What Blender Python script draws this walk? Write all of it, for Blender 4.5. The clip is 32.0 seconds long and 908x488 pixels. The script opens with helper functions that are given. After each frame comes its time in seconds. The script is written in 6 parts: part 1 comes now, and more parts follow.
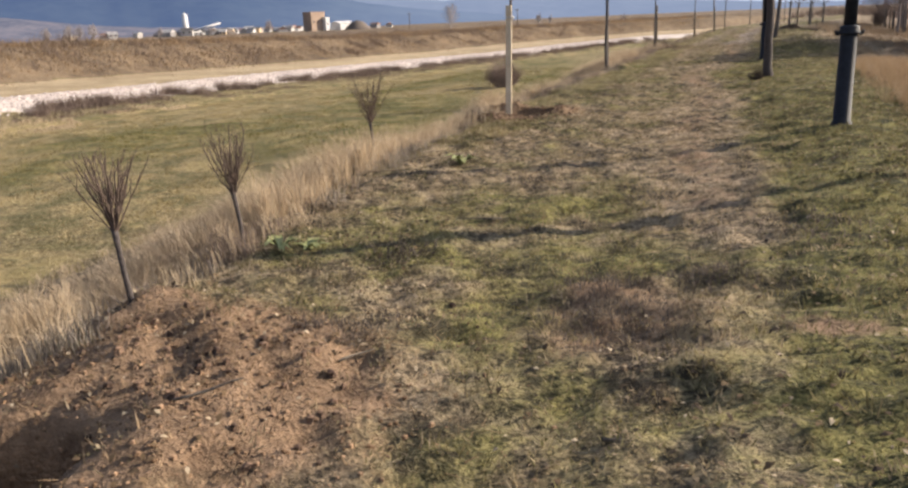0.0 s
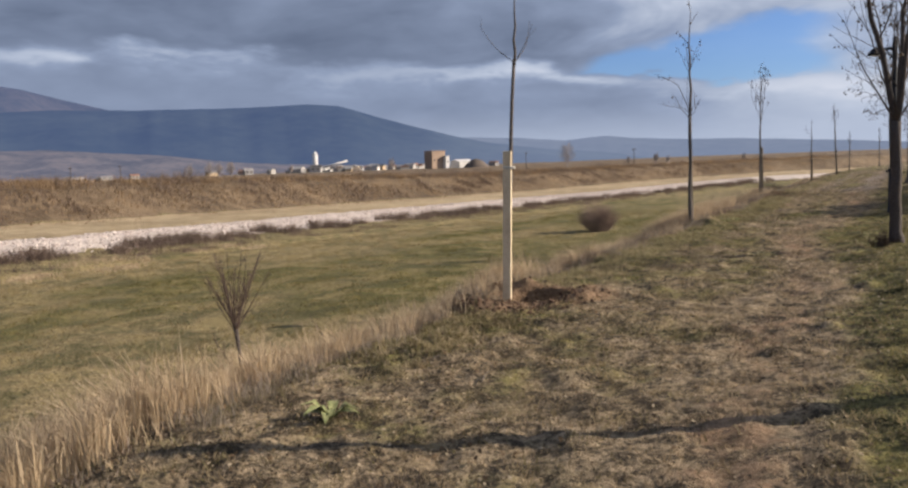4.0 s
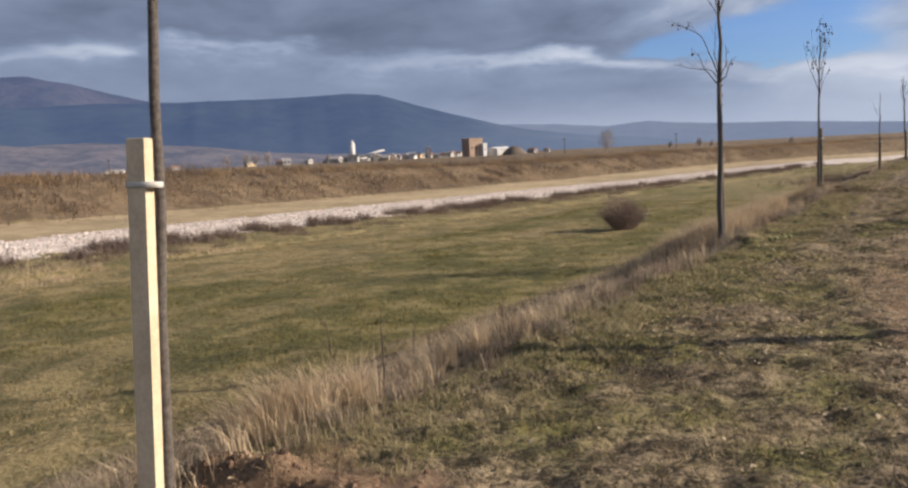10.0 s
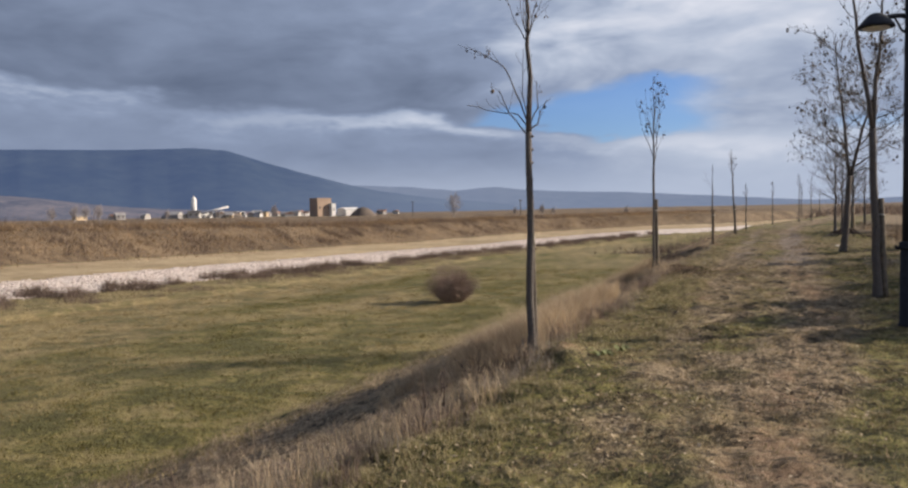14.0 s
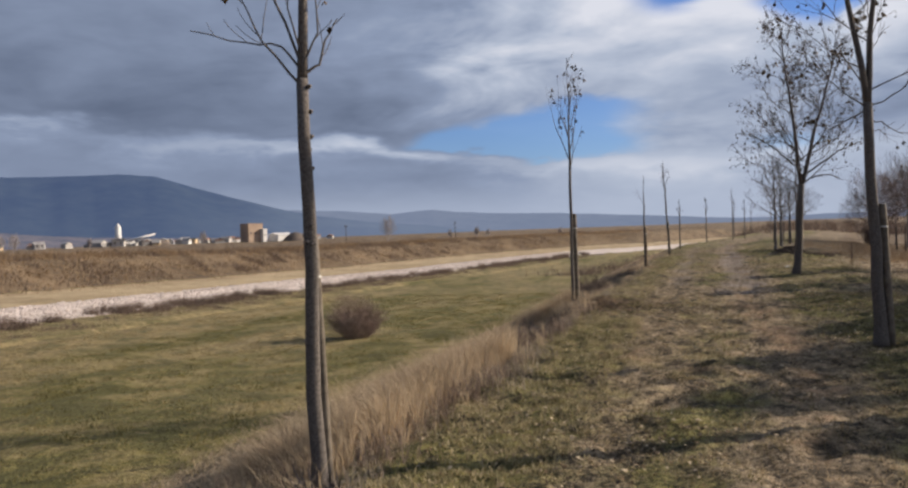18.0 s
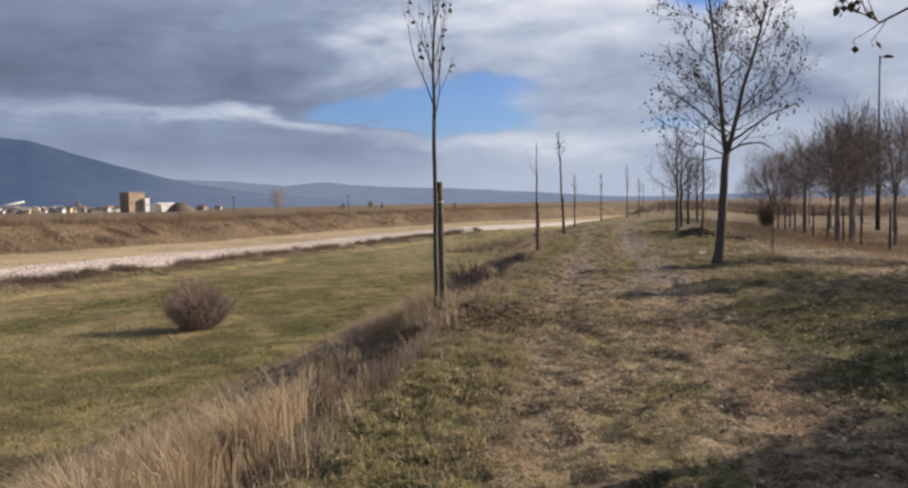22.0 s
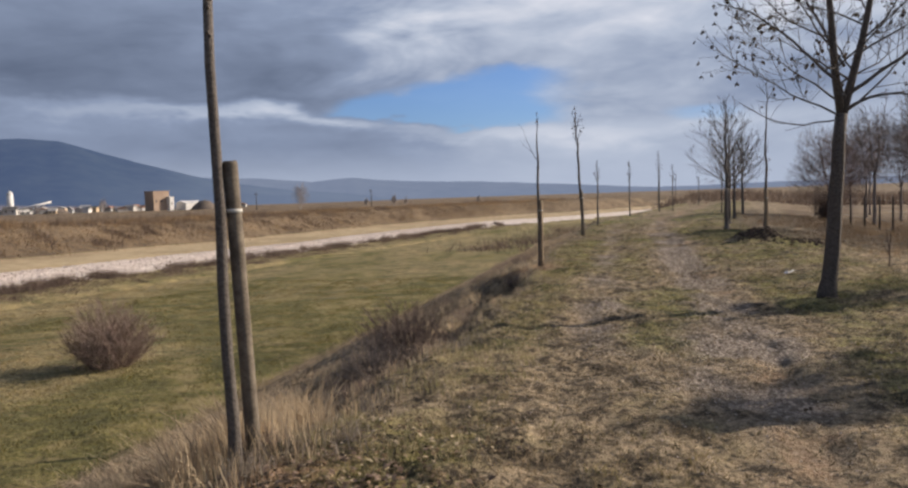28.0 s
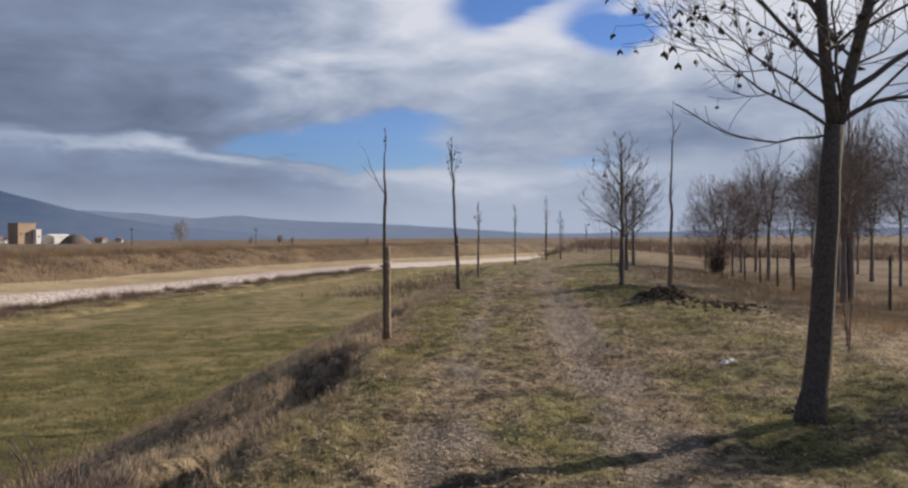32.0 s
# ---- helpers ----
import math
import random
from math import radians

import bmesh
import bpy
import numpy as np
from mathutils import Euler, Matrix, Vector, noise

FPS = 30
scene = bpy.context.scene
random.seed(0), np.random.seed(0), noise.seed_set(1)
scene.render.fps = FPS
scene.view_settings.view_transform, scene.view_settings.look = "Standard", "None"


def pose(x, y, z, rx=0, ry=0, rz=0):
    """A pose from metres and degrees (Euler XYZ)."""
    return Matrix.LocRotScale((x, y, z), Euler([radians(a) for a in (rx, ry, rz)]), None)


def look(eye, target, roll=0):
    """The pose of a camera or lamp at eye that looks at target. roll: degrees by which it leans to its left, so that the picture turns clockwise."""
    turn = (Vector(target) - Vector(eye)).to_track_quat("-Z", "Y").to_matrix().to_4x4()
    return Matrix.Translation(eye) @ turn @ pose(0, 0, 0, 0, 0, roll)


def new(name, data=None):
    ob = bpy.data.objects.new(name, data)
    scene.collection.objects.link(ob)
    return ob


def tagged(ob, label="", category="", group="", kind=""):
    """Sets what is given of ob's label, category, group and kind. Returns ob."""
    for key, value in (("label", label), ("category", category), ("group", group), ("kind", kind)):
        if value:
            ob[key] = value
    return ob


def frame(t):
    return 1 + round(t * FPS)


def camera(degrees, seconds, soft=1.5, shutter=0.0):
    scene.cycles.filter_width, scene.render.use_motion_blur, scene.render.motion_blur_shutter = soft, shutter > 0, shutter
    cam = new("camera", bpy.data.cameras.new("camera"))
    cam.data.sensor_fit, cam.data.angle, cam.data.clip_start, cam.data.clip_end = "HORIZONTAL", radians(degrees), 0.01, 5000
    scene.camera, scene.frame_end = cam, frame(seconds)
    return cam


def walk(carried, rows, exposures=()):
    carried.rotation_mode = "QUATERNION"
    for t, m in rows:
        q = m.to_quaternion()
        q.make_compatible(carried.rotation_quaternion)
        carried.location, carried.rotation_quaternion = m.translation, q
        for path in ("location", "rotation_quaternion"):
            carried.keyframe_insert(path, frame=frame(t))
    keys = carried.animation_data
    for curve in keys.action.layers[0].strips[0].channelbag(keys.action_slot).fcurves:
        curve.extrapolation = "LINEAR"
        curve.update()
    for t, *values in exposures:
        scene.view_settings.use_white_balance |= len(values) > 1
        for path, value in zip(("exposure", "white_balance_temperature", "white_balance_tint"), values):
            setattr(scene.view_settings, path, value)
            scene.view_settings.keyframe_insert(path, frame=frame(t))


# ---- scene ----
cam = camera(58.7, 32.0, soft=2.4)
METRES, EYE, TILT, LEAN, TURN = 36.0, 1.58, 0.0, 0.0, 0.0
ROWS = [
    (0.0, 0.0, 0.0, 0.0, -0.61, -15.57, 2.2),
    (0.5, 0.0067, 0.0111, 0.0017, -1.03, -11.95, 2.16),
    (1.0, 0.0164, 0.0233, 0.0021, -1.64, -7.83, 0.85),
    (1.5, 0.0245, 0.0364, 0.0023, -1.77, -7.03, 0.1),
    (2.0, 0.0311, 0.0499, 0.0025, -1.37, -6.8, -1.21),
    (2.5, 0.0377, 0.0646, 0.0024, 1.84, -6.36, -1.72),
    (3.0, 0.0404, 0.0799, 0.0026, 3.62, -6.26, 0.55),
    (3.5, 0.0442, 0.0959, 0.002, 4.79, -5.85, 1.72),
    (4.0, 0.0465, 0.1113, 0.0021, 7.75, -5.81, 1.98),
    (4.5, 0.0478, 0.1268, 0.0018, 8.07, -6.28, 1.63),
    (6.5, 0.057, 0.1879, 0.0021, 9.85, -6.86, 1.28),
    (7.0, 0.0585, 0.2027, 0.002, 10.45, -6.1, 0.73),
    (7.5, 0.0619, 0.2176, 0.0013, 11.0, -6.35, 1.03),
    (8.0, 0.0624, 0.2317, 0.0005, 12.95, -7.49, 1.42),
    (8.5, 0.0638, 0.2461, 0.0, 15.4, -7.73, 2.0),
    (9.0, 0.0676, 0.2607, 0.001, 17.04, -7.63, 2.0),
    (9.5, 0.0723, 0.2752, 0.0019, 15.05, -7.41, 2.34),
    (10.0, 0.0797, 0.2892, 0.0018, 10.62, -6.56, 2.71),
    (10.5, 0.085, 0.3027, 0.0028, 7.8, -6.17, 2.48),
    (11.0, 0.089, 0.3171, 0.0035, 2.64, -5.75, 2.24),
    (11.5, 0.0945, 0.3324, 0.0029, -0.04, -5.64, 2.19),
    (12.0, 0.0953, 0.3484, 0.0028, -0.61, -5.54, 1.44),
    (12.5, 0.0982, 0.3632, 0.0025, -0.95, -5.14, 1.36),
    (13.0, 0.1014, 0.3786, 0.003, -0.23, -4.73, 1.13),
    (13.5, 0.1031, 0.3939, 0.0025, 0.22, -3.61, 0.91),
    (15.5, 0.1193, 0.455, 0.0023, -1.53, -0.91, 1.71),
    (16.0, 0.1236, 0.4707, 0.0015, -2.45, -0.67, 2.06),
    (16.5, 0.1302, 0.4856, 0.0005, -3.27, -0.57, 1.99),
    (17.0, 0.1349, 0.5011, -0.0007, -3.64, -0.59, 1.57),
    (17.5, 0.1391, 0.5165, -0.0009, -4.24, -0.72, 1.44),
    (18.0, 0.145, 0.5323, -0.0002, -4.37, -1.04, 1.88),
    (18.5, 0.1489, 0.548, -0.0002, -4.79, -1.27, 1.96),
    (19.0, 0.1562, 0.5636, -0.0009, -6.17, -1.36, 1.84),
    (19.5, 0.1617, 0.579, -0.0007, -8.73, -1.43, 0.94),
    (20.0, 0.1669, 0.5942, -0.0001, -11.99, -0.9, 0.2),
    (20.5, 0.1725, 0.6106, 0.0002, -12.12, -0.47, 0.24),
    (21.0, 0.1746, 0.6266, -0.0003, -12.04, -0.41, 0.48),
    (21.5, 0.1801, 0.6421, -0.0014, -11.85, -0.71, 0.64),
    (22.0, 0.185, 0.6572, -0.0014, -11.76, -3.04, 0.8),
    (22.5, 0.1888, 0.6725, -0.0009, -12.04, -2.76, 0.41),
    (23.0, 0.1936, 0.6888, -0.0011, -12.16, -3.02, 0.24),
    (23.5, 0.1962, 0.7042, -0.0013, -12.46, -3.0, 0.43),
    (24.0, 0.2016, 0.7196, -0.002, -12.68, -2.8, 1.16),
    (24.5, 0.2083, 0.7336, -0.001, -12.61, -2.57, 1.36),
    (25.0, 0.2156, 0.7475, -0.0001, -12.23, -2.67, 1.8),
    (25.5, 0.226, 0.7598, -0.0, -12.41, -2.88, 2.04),
    (27.5, 0.2482, 0.8133, -0.0005, -9.62, -3.29, 1.19),
    (28.0, 0.2539, 0.8293, -0.0003, -9.87, -3.46, 1.73),
    (28.5, 0.2582, 0.8441, 0.0001, -9.96, -3.59, 1.69),
    (29.0, 0.2631, 0.859, 0.0006, -9.95, -3.59, 0.93),
    (29.5, 0.2704, 0.8731, 0.001, -10.25, -2.61, 0.7),
    (30.0, 0.2761, 0.8875, 0.0004, -12.75, -2.49, 0.41),
    (30.5, 0.2821, 0.901, 0.0003, -13.59, -2.06, 0.46),
    (31.0, 0.2885, 0.9145, 0.0013, -14.08, -1.27, 0.49),
    (31.5, 0.294, 0.9286, 0.0004, -15.78, -0.77, 0.05),
    (32.0, 0.3035, 0.9411, 0.0002, -17.59, -0.57, 0.12),
]
walk(cam, [(t, pose(0, 0, EYE, TILT, LEAN, TURN) @ pose(METRES * x, METRES * y, METRES * z, 90 + pitch, roll, yaw)) for t, x, y, z, yaw, pitch, roll in ROWS],
     exposures=[(0.0, 0.93, 6380, 13.5), (0.6, 0.88, 6380, 13.5), (1.0, 0.78, 6380, 13.5), (1.6, 0.58, 6400, 13.5), (3.0, 0.47, 6430, 13.5), (8.0, 0.44, 6460, 13.5), (13.0, 0.46, 6440, 13.5), (16.0, 0.28, 6460, 13.5), (18.0, 0.34, 6460, 13.5), (21.0, 0.43, 6520, 13.5), (29.0, 0.37, 6470, 13.5), (31.0, 0.34, 6430, 13.5), (32.0, 0.25, 6400, 13.5)])

# ---------- world, sun, exposure ----------
SUN_AZ, SUN_EL = 80.0, 23.0
w = bpy.data.worlds.new("sky")
scene.world = w
w.use_nodes = True
NT = w.node_tree
NT.nodes.clear()


class Nodes:
    """Short hand for building node trees."""

    def __init__(self, tree):
        self.t = tree

    def n(self, kind, **kw):
        node = self.t.nodes.new(kind)
        for k, v in kw.items():
            if k == "operation":
                node.operation = v
            elif k == "blend":
                node.data_type, node.blend_type = "RGBA", v
            elif k == "attr":
                node.attribute_name = v
        return node

    def put(self, sock, v):
        if hasattr(v, "is_output"):
            self.t.links.new(v, sock)
        else:
            sock.default_value = v

    def m(self, op, a, b=0.0, c=0.0):
        node = self.n("ShaderNodeMath", operation=op)
        for s, v in zip(node.inputs, (a, b, c)):
            self.put(s, v)
        return node.outputs[0]

    def noise(self, vec, scale, detail=4.0, rough=0.55, distort=0.0):
        node = self.n("ShaderNodeTexNoise")
        self.put(node.inputs["Vector"], vec)
        self.put(node.inputs["Scale"], scale)
        node.inputs["Detail"].default_value = detail
        node.inputs["Roughness"].default_value = rough
        node.inputs["Distortion"].default_value = distort
        return node.outputs["Fac"]

    def vec(self, x, y, z=0.0):
        node = self.n("ShaderNodeCombineXYZ")
        for s, v in zip(node.inputs, (x, y, z)):
            self.put(s, v)
        return node.outputs[0]

    def mix(self, f, a, b, blend="MIX"):
        node = self.n("ShaderNodeMix", blend=blend)
        for s, v in ((node.inputs[0], f), (node.inputs[6], a), (node.inputs[7], b)):
            self.put(s, (*v, 1.0) if isinstance(v, tuple) and len(v) == 3 else v)
        return node.outputs[2]

    def step(self, v, lo, hi, a=0.0, b=1.0):
        node = self.n("ShaderNodeMapRange")
        node.interpolation_type = "SMOOTHSTEP"
        for s, x in zip(node.inputs, (v, lo, hi, a, b)):
            self.put(s, x)
        return node.outputs[0]


def build_sky():
    k = Nodes(NT)
    tc = k.n("ShaderNodeTexCoord")
    sep = k.n("ShaderNodeSeparateXYZ")
    NT.links.new(tc.outputs["Generated"], sep.inputs[0])
    x, y, z = sep.outputs
    az = k.m("DEGREES", k.m("ARCTAN2", x, y))
    el = k.m("DEGREES", k.m("ARCSINE", z))
    low = k.m("MAXIMUM", el, 0.0)
    # perspective of a flat cloud layer
    up = k.m("ADD", k.m("MAXIMUM", z, 0.0), 0.10)
    flat = k.vec(k.m("DIVIDE", x, up), k.m("DIVIDE", y, up))
    wide = k.vec(k.m("MULTIPLY", az, 0.045), k.m("MULTIPLY", low, 0.16), 3.0)
    calm = k.step(az, -12.0, 10.0, 0.55, 1.0)
    n1 = k.noise(flat, 0.75, 7.0, 0.55, 0.3)
    n2 = k.noise(wide, 1.0, 6.0, 0.55, 0.4)
    n3 = k.noise(k.vec(k.m("MULTIPLY", az, 0.11), k.m("MULTIPLY", low, 0.30), 9.0), 1.0, 4.0, 0.52, 0.5)
    n4 = k.noise(k.vec(k.m("MULTIPLY", az, 0.30), k.m("MULTIPLY", low, 0.75), 2.0), 1.0, 3.0, 0.52, 0.3)
    wob = k.m("MULTIPLY", k.m("SUBTRACT", n3, 0.5), 6.0)

    def blob(a0, e0, sa, se, wobble=1.0):
        da = k.m("DIVIDE", k.m("ADD", k.m("SUBTRACT", az, a0), k.m("MULTIPLY", wob, wobble)), sa)
        de = k.m("DIVIDE", k.m("ADD", k.m("SUBTRACT", el, e0), k.m("MULTIPLY", wob, 0.16 * wobble)), se)
        r = k.m("ADD", k.m("MULTIPLY", da, da), k.m("MULTIPLY", de, de))
        return k.m("EXPONENT", k.m("MULTIPLY", r, -1.0))

    def total(*v):
        s = v[0]
        for q in v[1:]:
            s = k.m("ADD", s, q)
        return s

    def by_bearing(points):
        """An elevation in degrees that runs from bearing to bearing."""
        r = k.n("ShaderNodeValToRGB")
        k.put(r.inputs[0], k.m("DIVIDE", k.m("ADD", az, 60.0), 120.0))
        e = r.color_ramp.elements
        for i, (a, h) in enumerate(points):
            q = e[i] if i < 2 else e.new(1.0)
            q.position = (a + 60.0) / 120.0
            q.color = (h / 20.0, h / 20.0, h / 20.0, 1)
        return k.m("MULTIPLY", r.outputs[0], 20.0)

    # a low bank of cloud with a lit, torn top; a heavy dark layer above it; broken white cloud towards the sun
    lumpy = total(k.m("MULTIPLY", k.m("SUBTRACT", n3, 0.5), 3.6), k.m("MULTIPLY", k.m("SUBTRACT", n4, 0.5), 1.6), k.m("MULTIPLY", k.m("SUBTRACT", n2, 0.5), 2.0))
    top = by_bearing([(-60, 6.2), (60, 5.0), (-46, 6.3), (-33, 8.1), (-22, 7.7), (-16.5, 6.3), (-11, 6.6), (-1, 6.4), (5, 5.2), (10, 4.1), (16, 4.7), (24, 4.4), (40, 5.0)])
    d = k.m("ADD", k.m("SUBTRACT", el, top), lumpy)
    under = k.step(d, 0.8, -0.5)
    deep = k.m("DIVIDE", d, 0.95)
    shine = k.m("MULTIPLY", k.m("EXPONENT", k.m("MULTIPLY", k.m("MULTIPLY", deep, deep), -1.0)), k.m("MULTIPLY", k.step(n2, 0.40, 0.60, 0.10, 1.0), total(0.35, blob(-28.0, 8.0, 9.0, 4.0, 0.5), blob(-1.0, 6.0, 8.0, 3.0, 0.5))))
    bank = total(0.33, k.m("MULTIPLY", shine, 0.44), k.m("MULTIPLY", k.m("SUBTRACT", n2, 0.5), 0.45), k.m("MULTIPLY", k.m("SUBTRACT", n4, 0.5), 0.20), k.step(az, 2.0, 18.0, 0.0, 0.34))
    slab = total(0.15, k.m("MULTIPLY", k.step(k.m("ADD", el, k.m("MULTIPLY", wob, 0.6)), 8.0, 15.5, 0.0, 0.34), k.step(az, -26.0, 8.0, 0.35, 1.0)), k.step(el, 18.0, 40.0, 0.0, -0.30), k.step(k.m("ADD", az, k.m("MULTIPLY", wob, 2.0)), 1.0, 13.0, 0.0, 0.43), k.m("MULTIPLY", k.m("SUBTRACT", n2, 0.5), 0.42), k.m("MULTIPLY", calm, k.m("MULTIPLY", k.m("SUBTRACT", n3, 0.5), 0.72)), k.m("MULTIPLY", calm, k.m("MULTIPLY", k.m("SUBTRACT", n4, 0.5), 0.30)),
                 k.m("MULTIPLY", blob(9.0, 10.5, 7.0, 1.8, 1.0), 0.20), k.m("MULTIPLY", blob(75.0, 23.0, 36.0, 14.0, 1.0), 0.45))
    lit = k.m("ADD", k.m("MULTIPLY", bank, under), k.m("MULTIPLY", slab, k.m("SUBTRACT", 1.0, under)))
    # the wedge of blue between them, and smaller gaps
    ceil = by_bearing([(-60, 5.0), (60, 7.0), (0, 6.2), (2, 7.0), (8, 8.1), (17, 8.9), (22, 8.0)])
    wedge = k.m("MULTIPLY", k.m("MULTIPLY", k.step(d, 0.1, 0.7), k.step(k.m("SUBTRACT", ceil, k.m("ADD", el, k.m("MULTIPLY", lumpy, 0.7))), -0.3, 0.6)),
                k.m("MULTIPLY", k.step(k.m("ADD", az, wob), 0.5, 3.5), k.step(k.m("ADD", az, k.m("MULTIPLY", wob, 1.5)), 20.0, 14.5)))
    gap = total(k.m("MULTIPLY", blob(20.5, 15.8, 4.0, 2.2, 1.2), 0.55), k.m("MULTIPLY", blob(28.5, 14.0, 3.0, 2.0, 1.3), 0.55), k.m("MULTIPLY", blob(26.0, 5.2, 3.0, 0.9, 0.8), 0.30), k.m("MULTIPLY", blob(19.5, 7.2, 3.0, 1.0, 0.8), 0.28), k.m("MULTIPLY", blob(34.0, 20.0, 8.0, 4.0, 1.5), 0.6))
    dens = k.m("SUBTRACT", total(0.62, k.m("MULTIPLY", k.m("SUBTRACT", n1, 0.5), 0.5), k.m("MULTIPLY", k.m("SUBTRACT", n3, 0.5), 0.6)), gap)
    cover = k.m("MINIMUM", k.step(dens, 0.14, 0.44), k.m("SUBTRACT", 1.0, k.m("MULTIPLY", wedge, 0.92)))
    ramp = k.n("ShaderNodeValToRGB")
    NT.links.new(lit, ramp.inputs[0])
    e = ramp.color_ramp.elements
    e[0].position, e[0].color = 0.0, (0.082, 0.107, 0.160, 1)
    e[1].position, e[1].color = 1.0, (0.56, 0.585, 0.63, 1)
    mid = ramp.color_ramp.elements.new(0.45)
    mid.color = (0.205, 0.254, 0.348, 1)
    mid = ramp.color_ramp.elements.new(0.725)
    mid.color = (0.357, 0.408, 0.49, 1)
    cloud = ramp.outputs[0]
    # haze low down
    cloud = k.mix(k.step(el, 4.0, 0.5, 0.0, 0.75), cloud, (0.332, 0.384, 0.475))
    sky = k.n("ShaderNodeTexSky")
    sky.sky_type, sky.sun_disc = "NISHITA", False
    sky.sun_elevation, sky.sun_rotation = radians(SUN_EL), radians(SUN_AZ)
    sky.air_density, sky.dust_density = 1.0, 0.4
    blue = k.mix(1.0, sky.outputs[0], (0.041, 0.057, 0.092), "MULTIPLY")
    out = k.mix(cover, blue, cloud)
    bg = k.n("ShaderNodeBackground")
    k.put(bg.inputs[0], out)
    bg.inputs[1].default_value = 1.0
    o = k.n("ShaderNodeOutputWorld")
    NT.links.new(bg.outputs[0], o.inputs[0])


build_sky()
sun = new("sun", bpy.data.lights.new("sun", "SUN"))
sun.data.energy, sun.data.angle, sun.data.color = 5.3, radians(0.55), (1.0, 0.865, 0.675)
sun.matrix_world = look((math.sin(radians(SUN_AZ)) * 50, math.cos(radians(SUN_AZ)) * 50, math.tan(radians(SUN_EL)) * 50), (0, 0, 0))

# ---------- plan: u across the bank (0 at the row of young trees, + towards the lamps), v along it ----------
BEAR = radians(21.84)
CB, SB = math.cos(BEAR), math.sin(BEAR)
U0 = 4.3


def XY(u, v):
    return CB * (u - U0) + SB * v, -SB * (u - U0) + CB * v


def UV(x, y):
    return CB * x - SB * y + U0, SB * x + CB * y


def sm(x, a, b):
    t = np.clip((np.asarray(x, float) - a) / (b - a), 0, 1)
    return t * t * (3 - 2 * t)


def hash2(i, j, seed):
    h = (i.astype(np.int64) * 374761393 + j.astype(np.int64) * 668265263 + seed * 974634721) & 0x7FFFFFFF
    h = ((h ^ (h >> 13)) * 1274126177) & 0x7FFFFFFF
    return ((h ^ (h >> 16)) & 0xFFFF) / 65535.0


def vnoise(x, y, scale, seed=0, octaves=3):
    """Smooth noise in -1..1; scale is the size of its lumps."""
    x, y = np.asarray(x, float) / scale, np.asarray(y, float) / scale
    out, amp, tot = np.zeros(np.broadcast(x, y).shape), 1.0, 0.0
    for o in range(octaves):
        i, j = np.floor(x), np.floor(y)
        fx, fy = x - i, y - j
        fx, fy = fx * fx * (3 - 2 * fx), fy * fy * (3 - 2 * fy)
        a, b = hash2(i, j, seed + o), hash2(i + 1, j, seed + o)
        c, d = hash2(i, j + 1, seed + o), hash2(i + 1, j + 1, seed + o)
        out = out + amp * ((a * (1 - fx) + b * fx) * (1 - fy) + (c * (1 - fx) + d * fx) * fy)
        tot += amp
        amp *= 0.5
        x, y = x * 2.03 + 17.1, y * 2.03 + 5.7
    return out / tot * 2 - 1


def lip(v):
    """How far the edge of the bank stands out at the start of the walk."""
    return 0.95 * (1 - sm(v, 3, 11))


def bend(u, v):
    """The bank and, farther on, the road turn to the right."""
    far = 0.0017 * np.clip(np.asarray(v, float) - 100, 0, 130) ** 2 + 0.44 * np.clip(np.asarray(v, float) - 230, 0, None)
    return far + 6.5 * sm(v, 60, 115) * sm(u, -30, -8) + lip(v) * sm(u, -14, -3) * (1 - sm(u, 1.6, 4.2))


KNOTS = [(-4500, -16, 0), (-900, -5, 0), (-500, -2.5, 0), (-130, 1.6, 1), (-72, 3.0, 1), (-64, 4.0, 1), (-60, 3.5, 1), (-54.5, 1.1, 1), (-53, 0.85, 1), (-42, 0.62, 1), (-40, 0.5, 1), (-37, 0.05, 1),
         (-33, -0.1, 1), (-30.3, -0.12, 1), (-29.5, -0.8, 1), (-28.7, -0.8, 1), (-28, 0.02, 1), (-17, 0.2, 1), (-6.5, 0.4, 1), (-2.4, -0.95, 0), (-0.85, -0.36, 0), (-0.2, -0.04, 0), (0.2, 0.02, 0), (3.5, 0.02, 0), (5, 0.1, 0),
         (8, -0.1, 0), (11, -0.4, 0), (20, -0.6, 0), (60, -0.8, 0), (400, -0.5, 0), (4500, -6, 0)]
KU, KA, KB = (np.array([k[i] for k in KNOTS], float) for i in range(3))


def bump(u, v, u0, v0, su, sv):
    return np.exp(-(((u - u0) / su) ** 2 + ((v - v0) / sv) ** 2))


def pit(u, v, u0, v0, su, sv):
    return np.exp(-(((u - u0) / su) ** 2 + ((v - v0) / sv) ** 2) ** 5)


def walked(v):
    """The line that feet have worn into the turf."""
    return np.interp(v, (8, 20, 30), (3.8, 2.5, 2.8)) + 0.2 * np.sin(np.asarray(v) * 0.5)


